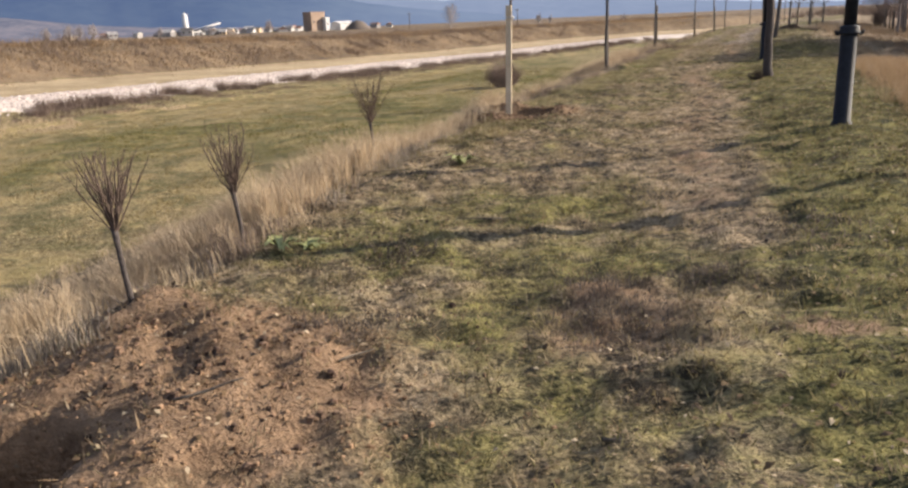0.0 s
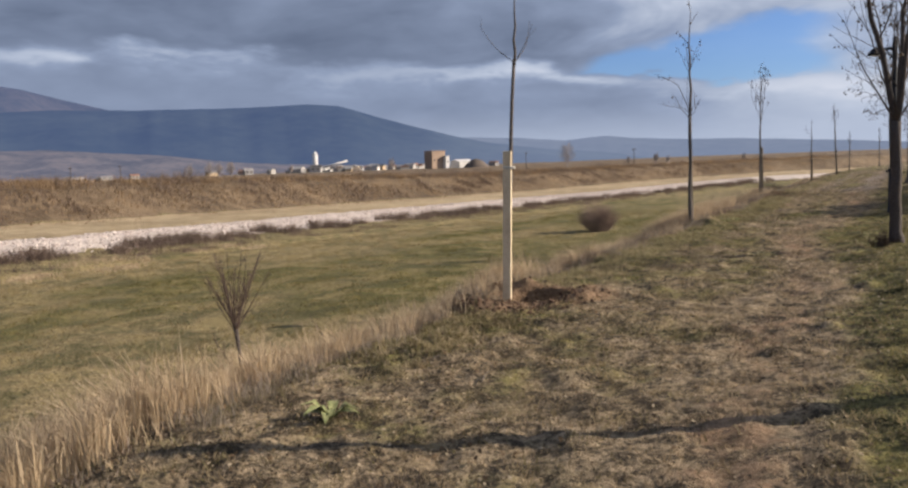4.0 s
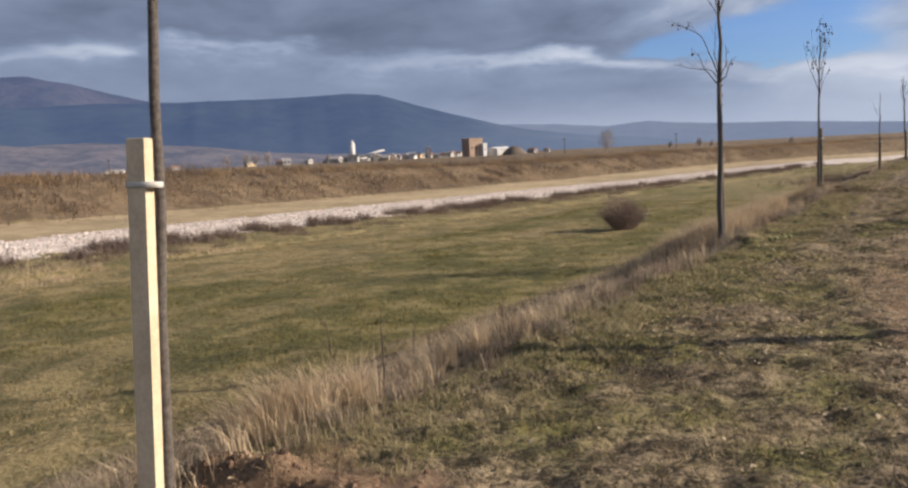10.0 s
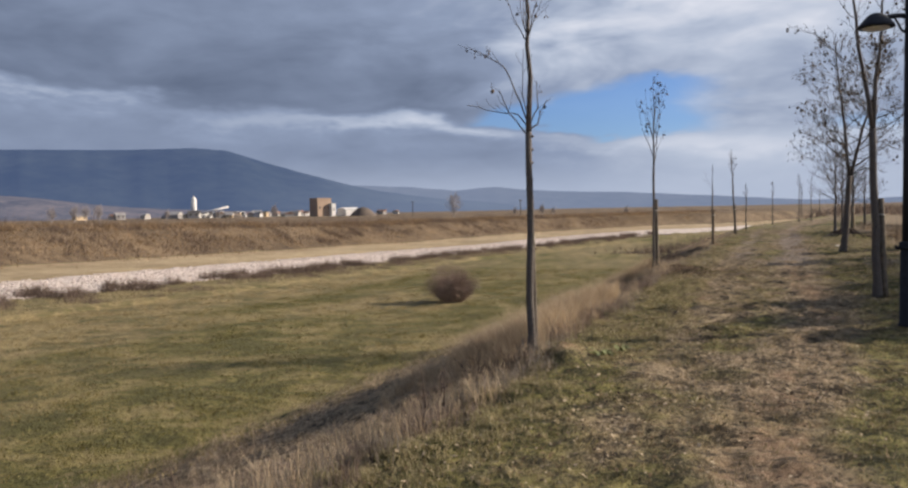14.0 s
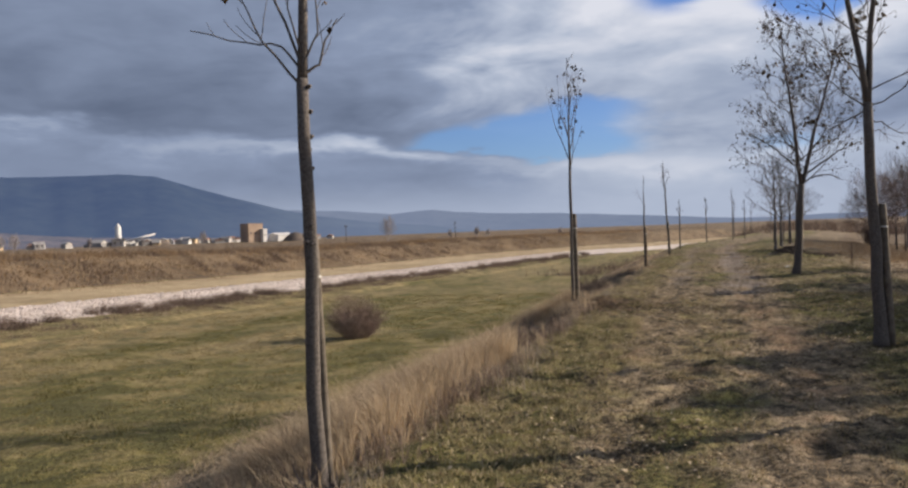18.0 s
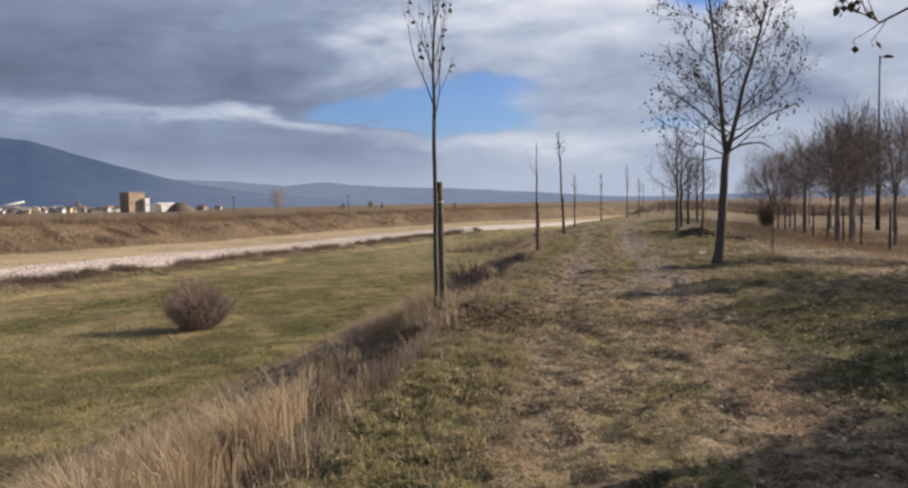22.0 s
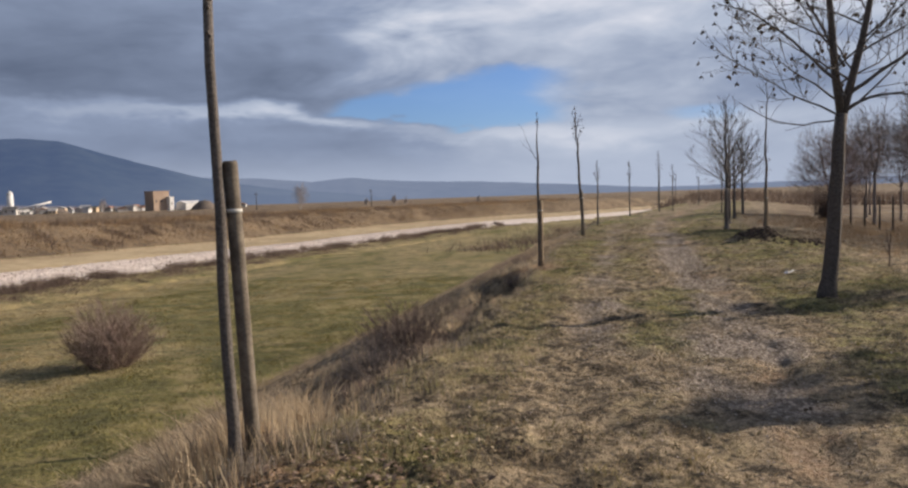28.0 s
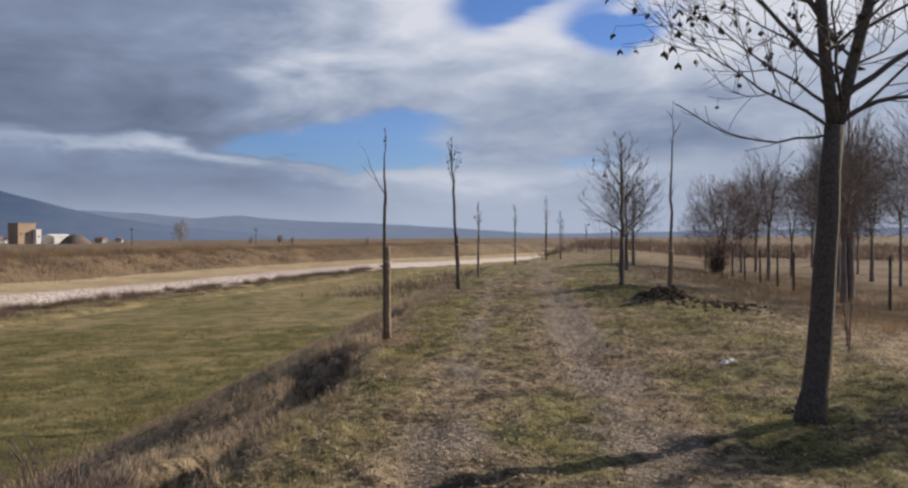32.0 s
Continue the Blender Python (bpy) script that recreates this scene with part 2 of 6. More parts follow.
def H(u, v):
    """Height of the ground."""
    u, v = np.asarray(u, float), np.asarray(v, float)
    q = u - bend(u, v)
    edge = (vnoise(u * 0.15, v, 1.3, 5, 3) * 0.28 + vnoise(u * 0.1, v, 3.6, 6, 2) * 0.26) * sm(q, -4, -1) * (1 - sm(q, 0.4, 1.2))
    q = q + edge
    zc = -2.55 - 0.02 * np.clip(v - 25, 0, 105)
    z = np.interp(q, KU, KA) + np.interp(q, KU, KB) * zc
    z = z + 0.12 * sm(v, 26, 34) * sm(q, -6.5, -0.6) * (1 - sm(q, 8, 14))
    z = z + 0.18 * sm(q, 2.4, 6.2) * (1 - sm(v, 18, 27)) * (1 - sm(q, 7, 10))
    near = sm(q, -12, -5) * (1 - sm(q, 12, 20))
    z = z + near * (0.035 * vnoise(u, v, 1.1, 11, 3) + 0.035 * vnoise(u, v, 0.36, 12, 2) + 0.044 * vnoise(u, v, 0.17, 14, 2))
    z = z + sm(q, -7, -1.5) * (1 - sm(q, -0.6, 0.1)) * (0.10 * vnoise(u, v, 0.6, 21, 3))
    z = z + sm(q, -27.5, -26) * (1 - sm(q, -8, -5)) * (0.06 * vnoise(u, v, 0.9, 15, 3) + 0.05 * vnoise(u * 1.5, v * 0.5, 0.6, 16, 2))
    z = z + (1 - near) * 0.10 * vnoise(u, v, 5.0, 13, 3) * sm(np.abs(u + 47), 4.0, 9.0)
    bankface = (1 - sm(q, -56.5, -54.5)) * sm(q, -75, -62)
    z = z + bankface * (0.14 * vnoise(u, v, 3.0, 31, 4))
    z = z + (1 - sm(q, -80, -60)) * 0.5 * vnoise(u, v, 30.0, 33, 2)
    # a trench along the lip farther on
    trench = sm(v, 39.2, 40.5) * (1 - sm(v, 45.6, 46.4)) + sm(v, 49.5, 50.5) * (1 - sm(v, 53.0, 54.0)) + 0.6 * sm(v, 30.5, 31.5) * (1 - sm(v, 33.3, 34.0))
    z = z - 0.70 * trench * np.exp(-((q + 0.55) / 0.27) ** 2)
    # wheel tracks
    for u0 in (1.25, 2.75):
        z = z - 0.03 * np.exp(-((q - u0) / 0.28) ** 2) * sm(v, 30, 36)
    # dug earth at the first pit and round the planted stake
    rough = 1 + 0.5 * vnoise(u, v, 0.16, 41, 3)
    z = z + 0.17 * bump(u, v, 1.85, 2.95, 0.75, 0.45) * rough + 0.10 * bump(u, v, 2.35, 2.1, 0.4, 0.5) * rough + 0.10 * bump(u, v, 1.2, 3.4, 0.4, 0.35) * rough - 0.60 * pit(u, v, 1.62, 1.87, 0.35, 0.30)
    z = z + 0.20 * bump(u, v, -0.36, 12.66, 0.32, 0.48) * rough + 0.17 * bump(u, v, -0.08, 13.52, 0.50, 0.20) * rough + 0.10 * bump(u, v, 0.05, 12.25, 0.40, 0.17) * rough + 0.12 * bump(u, v, 1.02, 13.25, 0.20, 0.40) * rough - 0.08 * bump(u, v, 0.0, 12.80, 0.20, 0.3) - 0.95 * pit(u, v, 0.44, 13.09, 0.335, 0.36)
    # heap beside the thin tree, low mounds at the edge
    z = z + 0.28 * bump(u, v, 4.9, 52.4, 0.55, 0.5) * rough + 0.10 * bump(u, v, 6.0, 51.6, 0.6, 0.5) * rough
    z = z + 0.16 * bump(u, v, 0.05, 23.6, 0.45, 0.5) * rough + 0.07 * bump(u, v, -0.1, 34.6, 0.5, 0.7) * rough
    return z


def at(u, v, dz=0.0):
    x, y = XY(u, v)
    return Vector((x, y, float(H(u, v)) + dz))


def ground(x, y):
    u, v = UV(x, y)
    return float(H(u, v))


# ---------- materials ----------
def material(name, rough=0.9):
    mat = bpy.data.materials.new(name)
    mat.use_nodes = True
    k = Nodes(mat.node_tree)
    b = mat.node_tree.nodes["Principled BSDF"]
    b.inputs["Roughness"].default_value = rough
    b.inputs["Specular IOR Level"].default_value = 0.25
    return mat, k, b


def coords(k):
    return k.n("ShaderNodeTexCoord").outputs["Object"]


def bumped(k, b, height, dist, strength=0.6):
    node = k.n("ShaderNodeBump")
    k.put(node.inputs["Height"], height)
    node.inputs["Distance"].default_value = dist
    node.inputs["Strength"].default_value = strength
    k.put(b.inputs["Normal"], node.outputs[0])


def two_tone(name, a, c, scale, rough=0.9, dist=0.004, detail=5, fine=None, island=0.0, metal=0.0):
    """Two colours over a coarse and a fine noise, with a little relief."""
    mat, k, b = material(name, rough)
    o = coords(k)
    n = k.noise(o, scale, detail, 0.6)
    f = k.noise(o, fine or scale * 7, 3, 0.6)
    t = k.m("ADD", k.m("MULTIPLY", n, 0.65), k.m("MULTIPLY", f, 0.35))
    if island:
        g = k.n("ShaderNodeNewGeometry").outputs["Random Per Island"]
        t = k.m("ADD", k.m("MULTIPLY", t, 1 - island), k.m("MULTIPLY", g, island))
    k.put(b.inputs["Base Color"], k.mix(k.step(t, 0.33, 0.67), a, c))
    b.inputs["Metallic"].default_value = metal
    bumped(k, b, k.m("ADD", n, k.m("MULTIPLY", f, 0.5)), dist)
    return mat


def ground_material():
    mat, k, b = material("earth_and_grass", 0.95)
    o = coords(k)
    near = k.n("ShaderNodeAttribute", attr="near").outputs["Color"]
    far = k.n("ShaderNodeAttribute", attr="far").outputs["Color"]
    sn, sf = k.n("ShaderNodeSeparateColor"), k.n("ShaderNodeSeparateColor")
    k.put(sn.inputs[0], near)
    k.put(sf.inputs[0], far)
    green, soil, gravel = sn.outputs
    white, yellow, scrub = sf.outputs
    n1, n2, n3 = k.noise(o, 0.9, 5, 0.6), k.noise(o, 5.0, 5, 0.65), k.noise(o, 32.0, 4, 0.7)
    n0 = k.noise(o, 0.12, 4, 0.6)
    n25 = k.noise(o, 13.0, 4, 0.7)
    n15 = k.noise(o, 2.1, 5, 0.65, 0.5)
    fine = k.m("ADD", k.m("ADD", k.m("MULTIPLY", n2, 0.28), k.m("MULTIPLY", n25, 0.30)), k.m("ADD", k.m("MULTIPLY", n3, 0.18), k.m("MULTIPLY", n15, 0.24)))
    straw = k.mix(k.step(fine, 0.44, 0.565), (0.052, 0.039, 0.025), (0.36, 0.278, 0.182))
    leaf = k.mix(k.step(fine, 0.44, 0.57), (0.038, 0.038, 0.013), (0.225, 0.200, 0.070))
    field = k.n("ShaderNodeAttribute", attr="near").outputs["Alpha"]
    leaf = k.mix(field, leaf, k.mix(k.step(fine, 0.44, 0.56), (0.056, 0.052, 0.017), (0.260, 0.222, 0.078)))
    gm = k.step(k.m("ADD", green, k.m("MULTIPLY", k.m("SUBTRACT", k.m("ADD", k.m("MULTIPLY", n1, 0.5), k.m("MULTIPLY", n2, 0.5)), 0.5), 1.5)), 0.25, 0.75)
    straw = k.mix(field, straw, k.mix(k.step(fine, 0.44, 0.56), (0.12, 0.092, 0.044), (0.46, 0.362, 0.190)))
    col = k.mix(gm, straw, leaf)
    clump = k.m("ADD", k.m("MULTIPLY", n15, 0.55), k.m("MULTIPLY", n2, 0.45))
    swath = k.m("ADD", k.m("MULTIPLY", k.noise(o, 0.45, 4, 0.6, 0.6), 0.5), k.m("MULTIPLY", n1, 0.5))
    col = k.mix(k.m("MULTIPLY", field, k.step(swath, 0.53, 0.43, 0.0, 0.6)), col, (0.060, 0.066, 0.022))
    col = k.mix(k.m("MULTIPLY", field, k.step(swath, 0.51, 0.60, 0.0, 0.65)), col, (0.30, 0.240, 0.115))
    col = k.mix(k.m("MULTIPLY", field, k.step(clump, 0.49, 0.60, 0.0, 0.70)), col, (0.050, 0.048, 0.020))
    col = k.mix(k.m("MULTIPLY", field, k.step(clump, 0.46, 0.34, 0.0, 0.6)), col, (0.34, 0.265, 0.135))
    # gaps between tufts: dark soil plus their shade, put into the colour
    shaded_gaps = k.m("ADD", k.m("MULTIPLY", k.noise(o, 8.5, 3, 0.6, 0.8), 0.6), k.m("MULTIPLY", n3, 0.4))
    col = k.mix(k.m("MULTIPLY", k.m("SUBTRACT", 1.0, field), k.step(shaded_gaps, 0.46, 0.37, 0.0, 0.72)), col, (0.030, 0.024, 0.015))
    earth = k.mix(k.step(fine, 0.35, 0.65), (0.105, 0.066, 0.041), (0.33, 0.222, 0.140))
    col = k.mix(k.step(k.m("ADD", soil, k.m("MULTIPLY", k.m("SUBTRACT", n2, 0.5), 1.1)), 0.35, 0.75), col, earth)
    vor = k.n("ShaderNodeTexVoronoi")
    k.put(vor.inputs["Vector"], o)
    vor.inputs["Scale"].default_value = 26.0
    stone = k.mix(k.step(vor.outputs["Distance"], 0.15, 0.6), (0.40, 0.338, 0.285), (0.15, 0.120, 0.096))
    col = k.mix(k.step(k.m("ADD", gravel, k.m("MULTIPLY", k.m("SUBTRACT", fine, 0.5), 1.4)), 0.35, 0.8), col, stone)
    pale = k.mix(k.step(k.m("ADD", k.m("MULTIPLY", n1, 0.5), k.m("MULTIPLY", n2, 0.5)), 0.36, 0.62), (0.46, 0.395, 0.36), (0.66, 0.585, 0.54))
    col = k.mix(k.step(white, 0.3, 0.7), col, pale)
    blond = k.mix(k.step(k.m("ADD", k.m("MULTIPLY", n0, 0.5), k.m("MULTIPLY", n1, 0.5)), 0.38, 0.62), (0.29, 0.222, 0.134), (0.46, 0.362, 0.230))
    col = k.mix(k.step(yellow, 0.3, 0.7), col, blond)
    brush = k.mix(k.step(k.m("ADD", k.m("MULTIPLY", n0, 0.5), k.m("MULTIPLY", n1, 0.5)), 0.38, 0.62), (0.10, 0.072, 0.047), (0.22, 0.160, 0.102))
    col = k.mix(k.step(scrub, 0.3, 0.7), col, brush)
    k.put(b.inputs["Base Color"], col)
    bumped(k, b, k.m("ADD", k.m("ADD", k.m("ADD", k.m("MULTIPLY", n2, 0.6), k.m("MULTIPLY", shaded_gaps, 1.2)), n3), k.m("MULTIPLY", field, k.m("MULTIPLY", clump, 8.0))), 0.035, 0.85)
    return mat


def blade_material(name, dry, dry2, green, green2):
    mat, k, b = material(name, 0.7)
    g = k.n("ShaderNodeAttribute", attr="tint").outputs["Fac"]
    r = k.m("ADD", k.m("MULTIPLY", k.n("ShaderNodeNewGeometry").outputs["Random Per Island"], 0.35), k.m("MULTIPLY", k.n("ShaderNodeAttribute", attr="tone").outputs["Fac"], 0.65))
    col = k.mix(g, k.mix(r, dry, dry2), k.mix(r, green, green2))
    k.put(b.inputs["Base Color"], col)
    t = k.n("ShaderNodeBsdfTranslucent")
    k.put(t.inputs["Color"], col)
    mx = k.n("ShaderNodeMixShader")
    mx.inputs[0].default_value = 0.38
    tree = mat.node_tree
    tree.links.new(b.outputs[0], mx.inputs[1])
    tree.links.new(t.outputs[0], mx.inputs[2])
    tree.links.new(mx.outputs[0], tree.nodes["Material Output"].inputs[0])
    return mat


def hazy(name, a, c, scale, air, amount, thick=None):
    """Far hills: their own colour, with the haze of the air between added as a glow."""
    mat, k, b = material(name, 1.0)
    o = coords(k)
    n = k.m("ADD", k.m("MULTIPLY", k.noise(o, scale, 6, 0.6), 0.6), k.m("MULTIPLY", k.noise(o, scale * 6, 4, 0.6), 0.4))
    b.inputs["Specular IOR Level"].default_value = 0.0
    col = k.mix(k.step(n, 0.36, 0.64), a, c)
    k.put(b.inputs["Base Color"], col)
    # the added haze glow grows towards the right end of the range
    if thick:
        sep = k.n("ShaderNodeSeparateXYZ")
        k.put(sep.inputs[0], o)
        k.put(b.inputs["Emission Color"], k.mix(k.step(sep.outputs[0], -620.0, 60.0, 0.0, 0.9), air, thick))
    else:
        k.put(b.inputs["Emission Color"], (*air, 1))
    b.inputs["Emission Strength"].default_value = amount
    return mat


M_GROUND = ground_material()
M_GRASS = blade_material("short_grass", (0.100, 0.075, 0.047), (0.55, 0.432, 0.285), (0.048, 0.045, 0.018), (0.280, 0.246, 0.106))
M_STRAW = blade_material("tall_dry_grass", (0.39, 0.295, 0.190), (0.65, 0.525, 0.365), (0.16, 0.120, 0.088), (0.33, 0.255, 0.19))
M_WEED = blade_material("grey_weeds", (0.19, 0.155, 0.13), (0.42, 0.355, 0.30), (0.085, 0.080, 0.045), (0.18, 0.165, 0.09))
M_DEAD = blade_material("dead_weeds", (0.10, 0.082, 0.068), (0.24, 0.20, 0.165), (0.045, 0.036, 0.032), (0.12, 0.095, 0.08))
M_BRUSH = blade_material("brown_brush", (0.30, 0.208, 0.122), (0.40, 0.285, 0.17), (0.165, 0.112, 0.072), (0.25, 0.175, 0.112))
M_FIELD = blade_material("field_blades", (0.22, 0.170, 0.086), (0.50, 0.392, 0.208), (0.062, 0.057, 0.019), (0.27, 0.230, 0.084))
M_BRAMBLE = blade_material("purple_brown_weeds", (0.150, 0.112, 0.090), (0.40, 0.310, 0.248), (0.060, 0.044, 0.037), (0.20, 0.150, 0.124))
M_SCRUB = blade_material("dark_road_scrub", (0.11, 0.080, 0.066), (0.27, 0.20, 0.165), (0.050, 0.037, 0.030), (0.14, 0.104, 0.086))
M_HEDGE = blade_material("far_brown_scrub", (0.15, 0.108, 0.082), (0.25, 0.19, 0.15), (0.085, 0.064, 0.054), (0.16, 0.122, 0.10))
M_TUFT = blade_material("pale_tuft_grass", (0.30, 0.25, 0.15), (0.48, 0.40, 0.25), (0.15, 0.142, 0.062), (0.29, 0.265, 0.125))
M_BARK = two_tone("grey_bark", (0.068, 0.059, 0.054), (0.165, 0.145, 0.132), 55.0, 0.9, 0.006)
M_BARK_DARK = two_tone("dark_bark", (0.045, 0.037, 0.035), (0.11, 0.093, 0.085), 50.0, 0.9, 0.006)
M_BARK_MID = two_tone("brown_grey_bark", (0.066, 0.056, 0.051), (0.155, 0.135, 0.122), 45.0, 0.9, 0.008)
M_BARK_TAN = two_tone("tan_bark", (0.17, 0.125, 0.085), (0.36, 0.28, 0.19), 14.0, 0.85, 0.004)
M_TWIG = two_tone("brown_twigs", (0.060, 0.043, 0.036), (0.145, 0.105, 0.085), 9.0, 0.9, 0.002)
# far twigs: coloured paler to stand for the haze in front of them
M_TWIG_HAZE = two_tone("haze_paled_twigs", (0.25, 0.222, 0.212), (0.42, 0.375, 0.355), 2.0, 0.9, 0.002)
M_TWIG_FAR = two_tone("grey_wood_twigs", (0.145, 0.122, 0.112), (0.285, 0.245, 0.225), 2.0, 0.9, 0.002)
M_TWIG_RED = two_tone("reddish_twigs", (0.155, 0.112, 0.095), (0.31, 0.232, 0.198), 3.0, 0.9, 0.002)
M_TWIG_DULL = two_tone("dull_purple_twigs", (0.095, 0.070, 0.062), (0.20, 0.152, 0.132), 4.0, 0.9, 0.002)
M_TWIG_GREY = two_tone("grey_twigs", (0.12, 0.100, 0.094), (0.26, 0.22, 0.20), 4.0, 0.9, 0.002)
M_LEAF = two_tone("withered_leaves", (0.045, 0.030, 0.018), (0.13, 0.085, 0.045), 30.0, 0.8, 0.002, island=0.5)
M_LITTER = two_tone("fallen_leaves", (0.16, 0.12, 0.076), (0.46, 0.37, 0.25), 30.0, 0.8, 0.002, island=0.7)
M_RED_LEAF = two_tone("reddish_leaves", (0.09, 0.058, 0.042), (0.27, 0.188, 0.135), 30.0, 0.8, 0.002, island=0.7)
M_CLOD = two_tone("dug_earth", (0.13, 0.080, 0.047), (0.34, 0.222, 0.137), 9.0, 1.0, 0.01, island=0.3)
M_CLOD_DARK = two_tone("dark_dug_earth", (0.065, 0.042, 0.031), (0.20, 0.128, 0.086), 9.0, 1.0, 0.01, island=0.4)
M_STONE = two_tone("pale_rubble", (0.44, 0.375, 0.34), (0.70, 0.62, 0.575), 1.5, 0.95, 0.02, island=0.5)
M_PEBBLE = two_tone("track_pebbles", (0.20, 0.166, 0.138), (0.54, 0.46, 0.395), 20.0, 0.95, 0.004, island=0.6)
M_WOOD = two_tone("new_sawn_wood", (0.50, 0.405, 0.28), (0.67, 0.565, 0.41), 8.0, 0.7, 0.002)
M_OLDWOOD = two_tone("weathered_round_wood", (0.085, 0.071, 0.057), (0.20, 0.168, 0.133), 10.0, 0.85, 0.005)
M_POST = two_tone("dark_fence_wood", (0.055, 0.045, 0.040), (0.13, 0.11, 0.095), 10.0, 0.9, 0.005)
M_IRON = two_tone("black_painted_iron", (0.010, 0.012, 0.018), (0.020, 0.024, 0.034), 20.0, 0.62, 0.001)
M_STEEL = two_tone("dull_steel", (0.16, 0.17, 0.18), (0.26, 0.27, 0.28), 6.0, 0.5, 0.001, metal=0.6)
M_MAST = two_tone("dark_grey_mast_paint", (0.045, 0.047, 0.052), (0.075, 0.078, 0.085), 6.0, 0.6, 0.001)
M_GLASS = two_tone("milky_lamp_glass", (0.55, 0.55, 0.52), (0.7, 0.7, 0.68), 10.0, 0.3, 0.0005)
M_TIE = two_tone("white_tie_band", (0.42, 0.41, 0.38), (0.60, 0.59, 0.55), 40.0, 0.6, 0.001)
M_TAN_WALL = two_tone("ochre_render", (0.42, 0.32, 0.21), (0.52, 0.41, 0.28), 0.12, 0.9, 0.02)
# mill and white walls are dulled in colour for the haze between
M_MILL_WALL = two_tone("haze_dulled_render", (0.29, 0.215, 0.165), (0.38, 0.29, 0.225), 0.12, 0.9, 0.02)
M_WHITE_WALL = two_tone("white_render", (0.52, 0.51, 0.50), (0.70, 0.69, 0.68), 0.2, 0.8, 0.01)
M_GREY_WALL = two_tone("dull_render", (0.36, 0.345, 0.33), (0.50, 0.48, 0.455), 0.2, 0.9, 0.01)
M_ROOF = two_tone("grey_roof", (0.20, 0.19, 0.19), (0.34, 0.33, 0.33), 0.3, 0.9, 0.02)
M_DARK_ROOF = two_tone("slate_roof", (0.07, 0.068, 0.07), (0.14, 0.135, 0.135), 0.3, 0.9, 0.02)
M_RED_ROOF = two_tone("tile_roof", (0.20, 0.115, 0.085), (0.32, 0.19, 0.14), 0.3, 0.9, 0.02)
M_DARK = two_tone("dark_opening", (0.03, 0.03, 0.035), (0.06, 0.06, 0.065), 0.5, 0.6, 0.001)
M_HEAP = two_tone("dark_spoil", (0.085, 0.070, 0.06), (0.16, 0.13, 0.11), 0.15, 1.0, 0.1)
M_PLANT = two_tone("pale_green_leaves", (0.13, 0.15, 0.055), (0.34, 0.35, 0.16), 20.0, 0.7, 0.003)
M_DRYLEAF = two_tone("dry_brown_foliage", (0.15, 0.115, 0.092), (0.31, 0.245, 0.195), 8.0, 0.6, 0.002, island=0.4)
M_MULCH = two_tone("dark_mulch", (0.045, 0.033, 0.027), (0.12, 0.088, 0.068), 12.0, 1.0, 0.01, island=0.4)
M_PAPER = two_tone("crumpled_white_paper", (0.70, 0.69, 0.66), (0.86, 0.85, 0.82), 30.0, 0.8, 0.003)


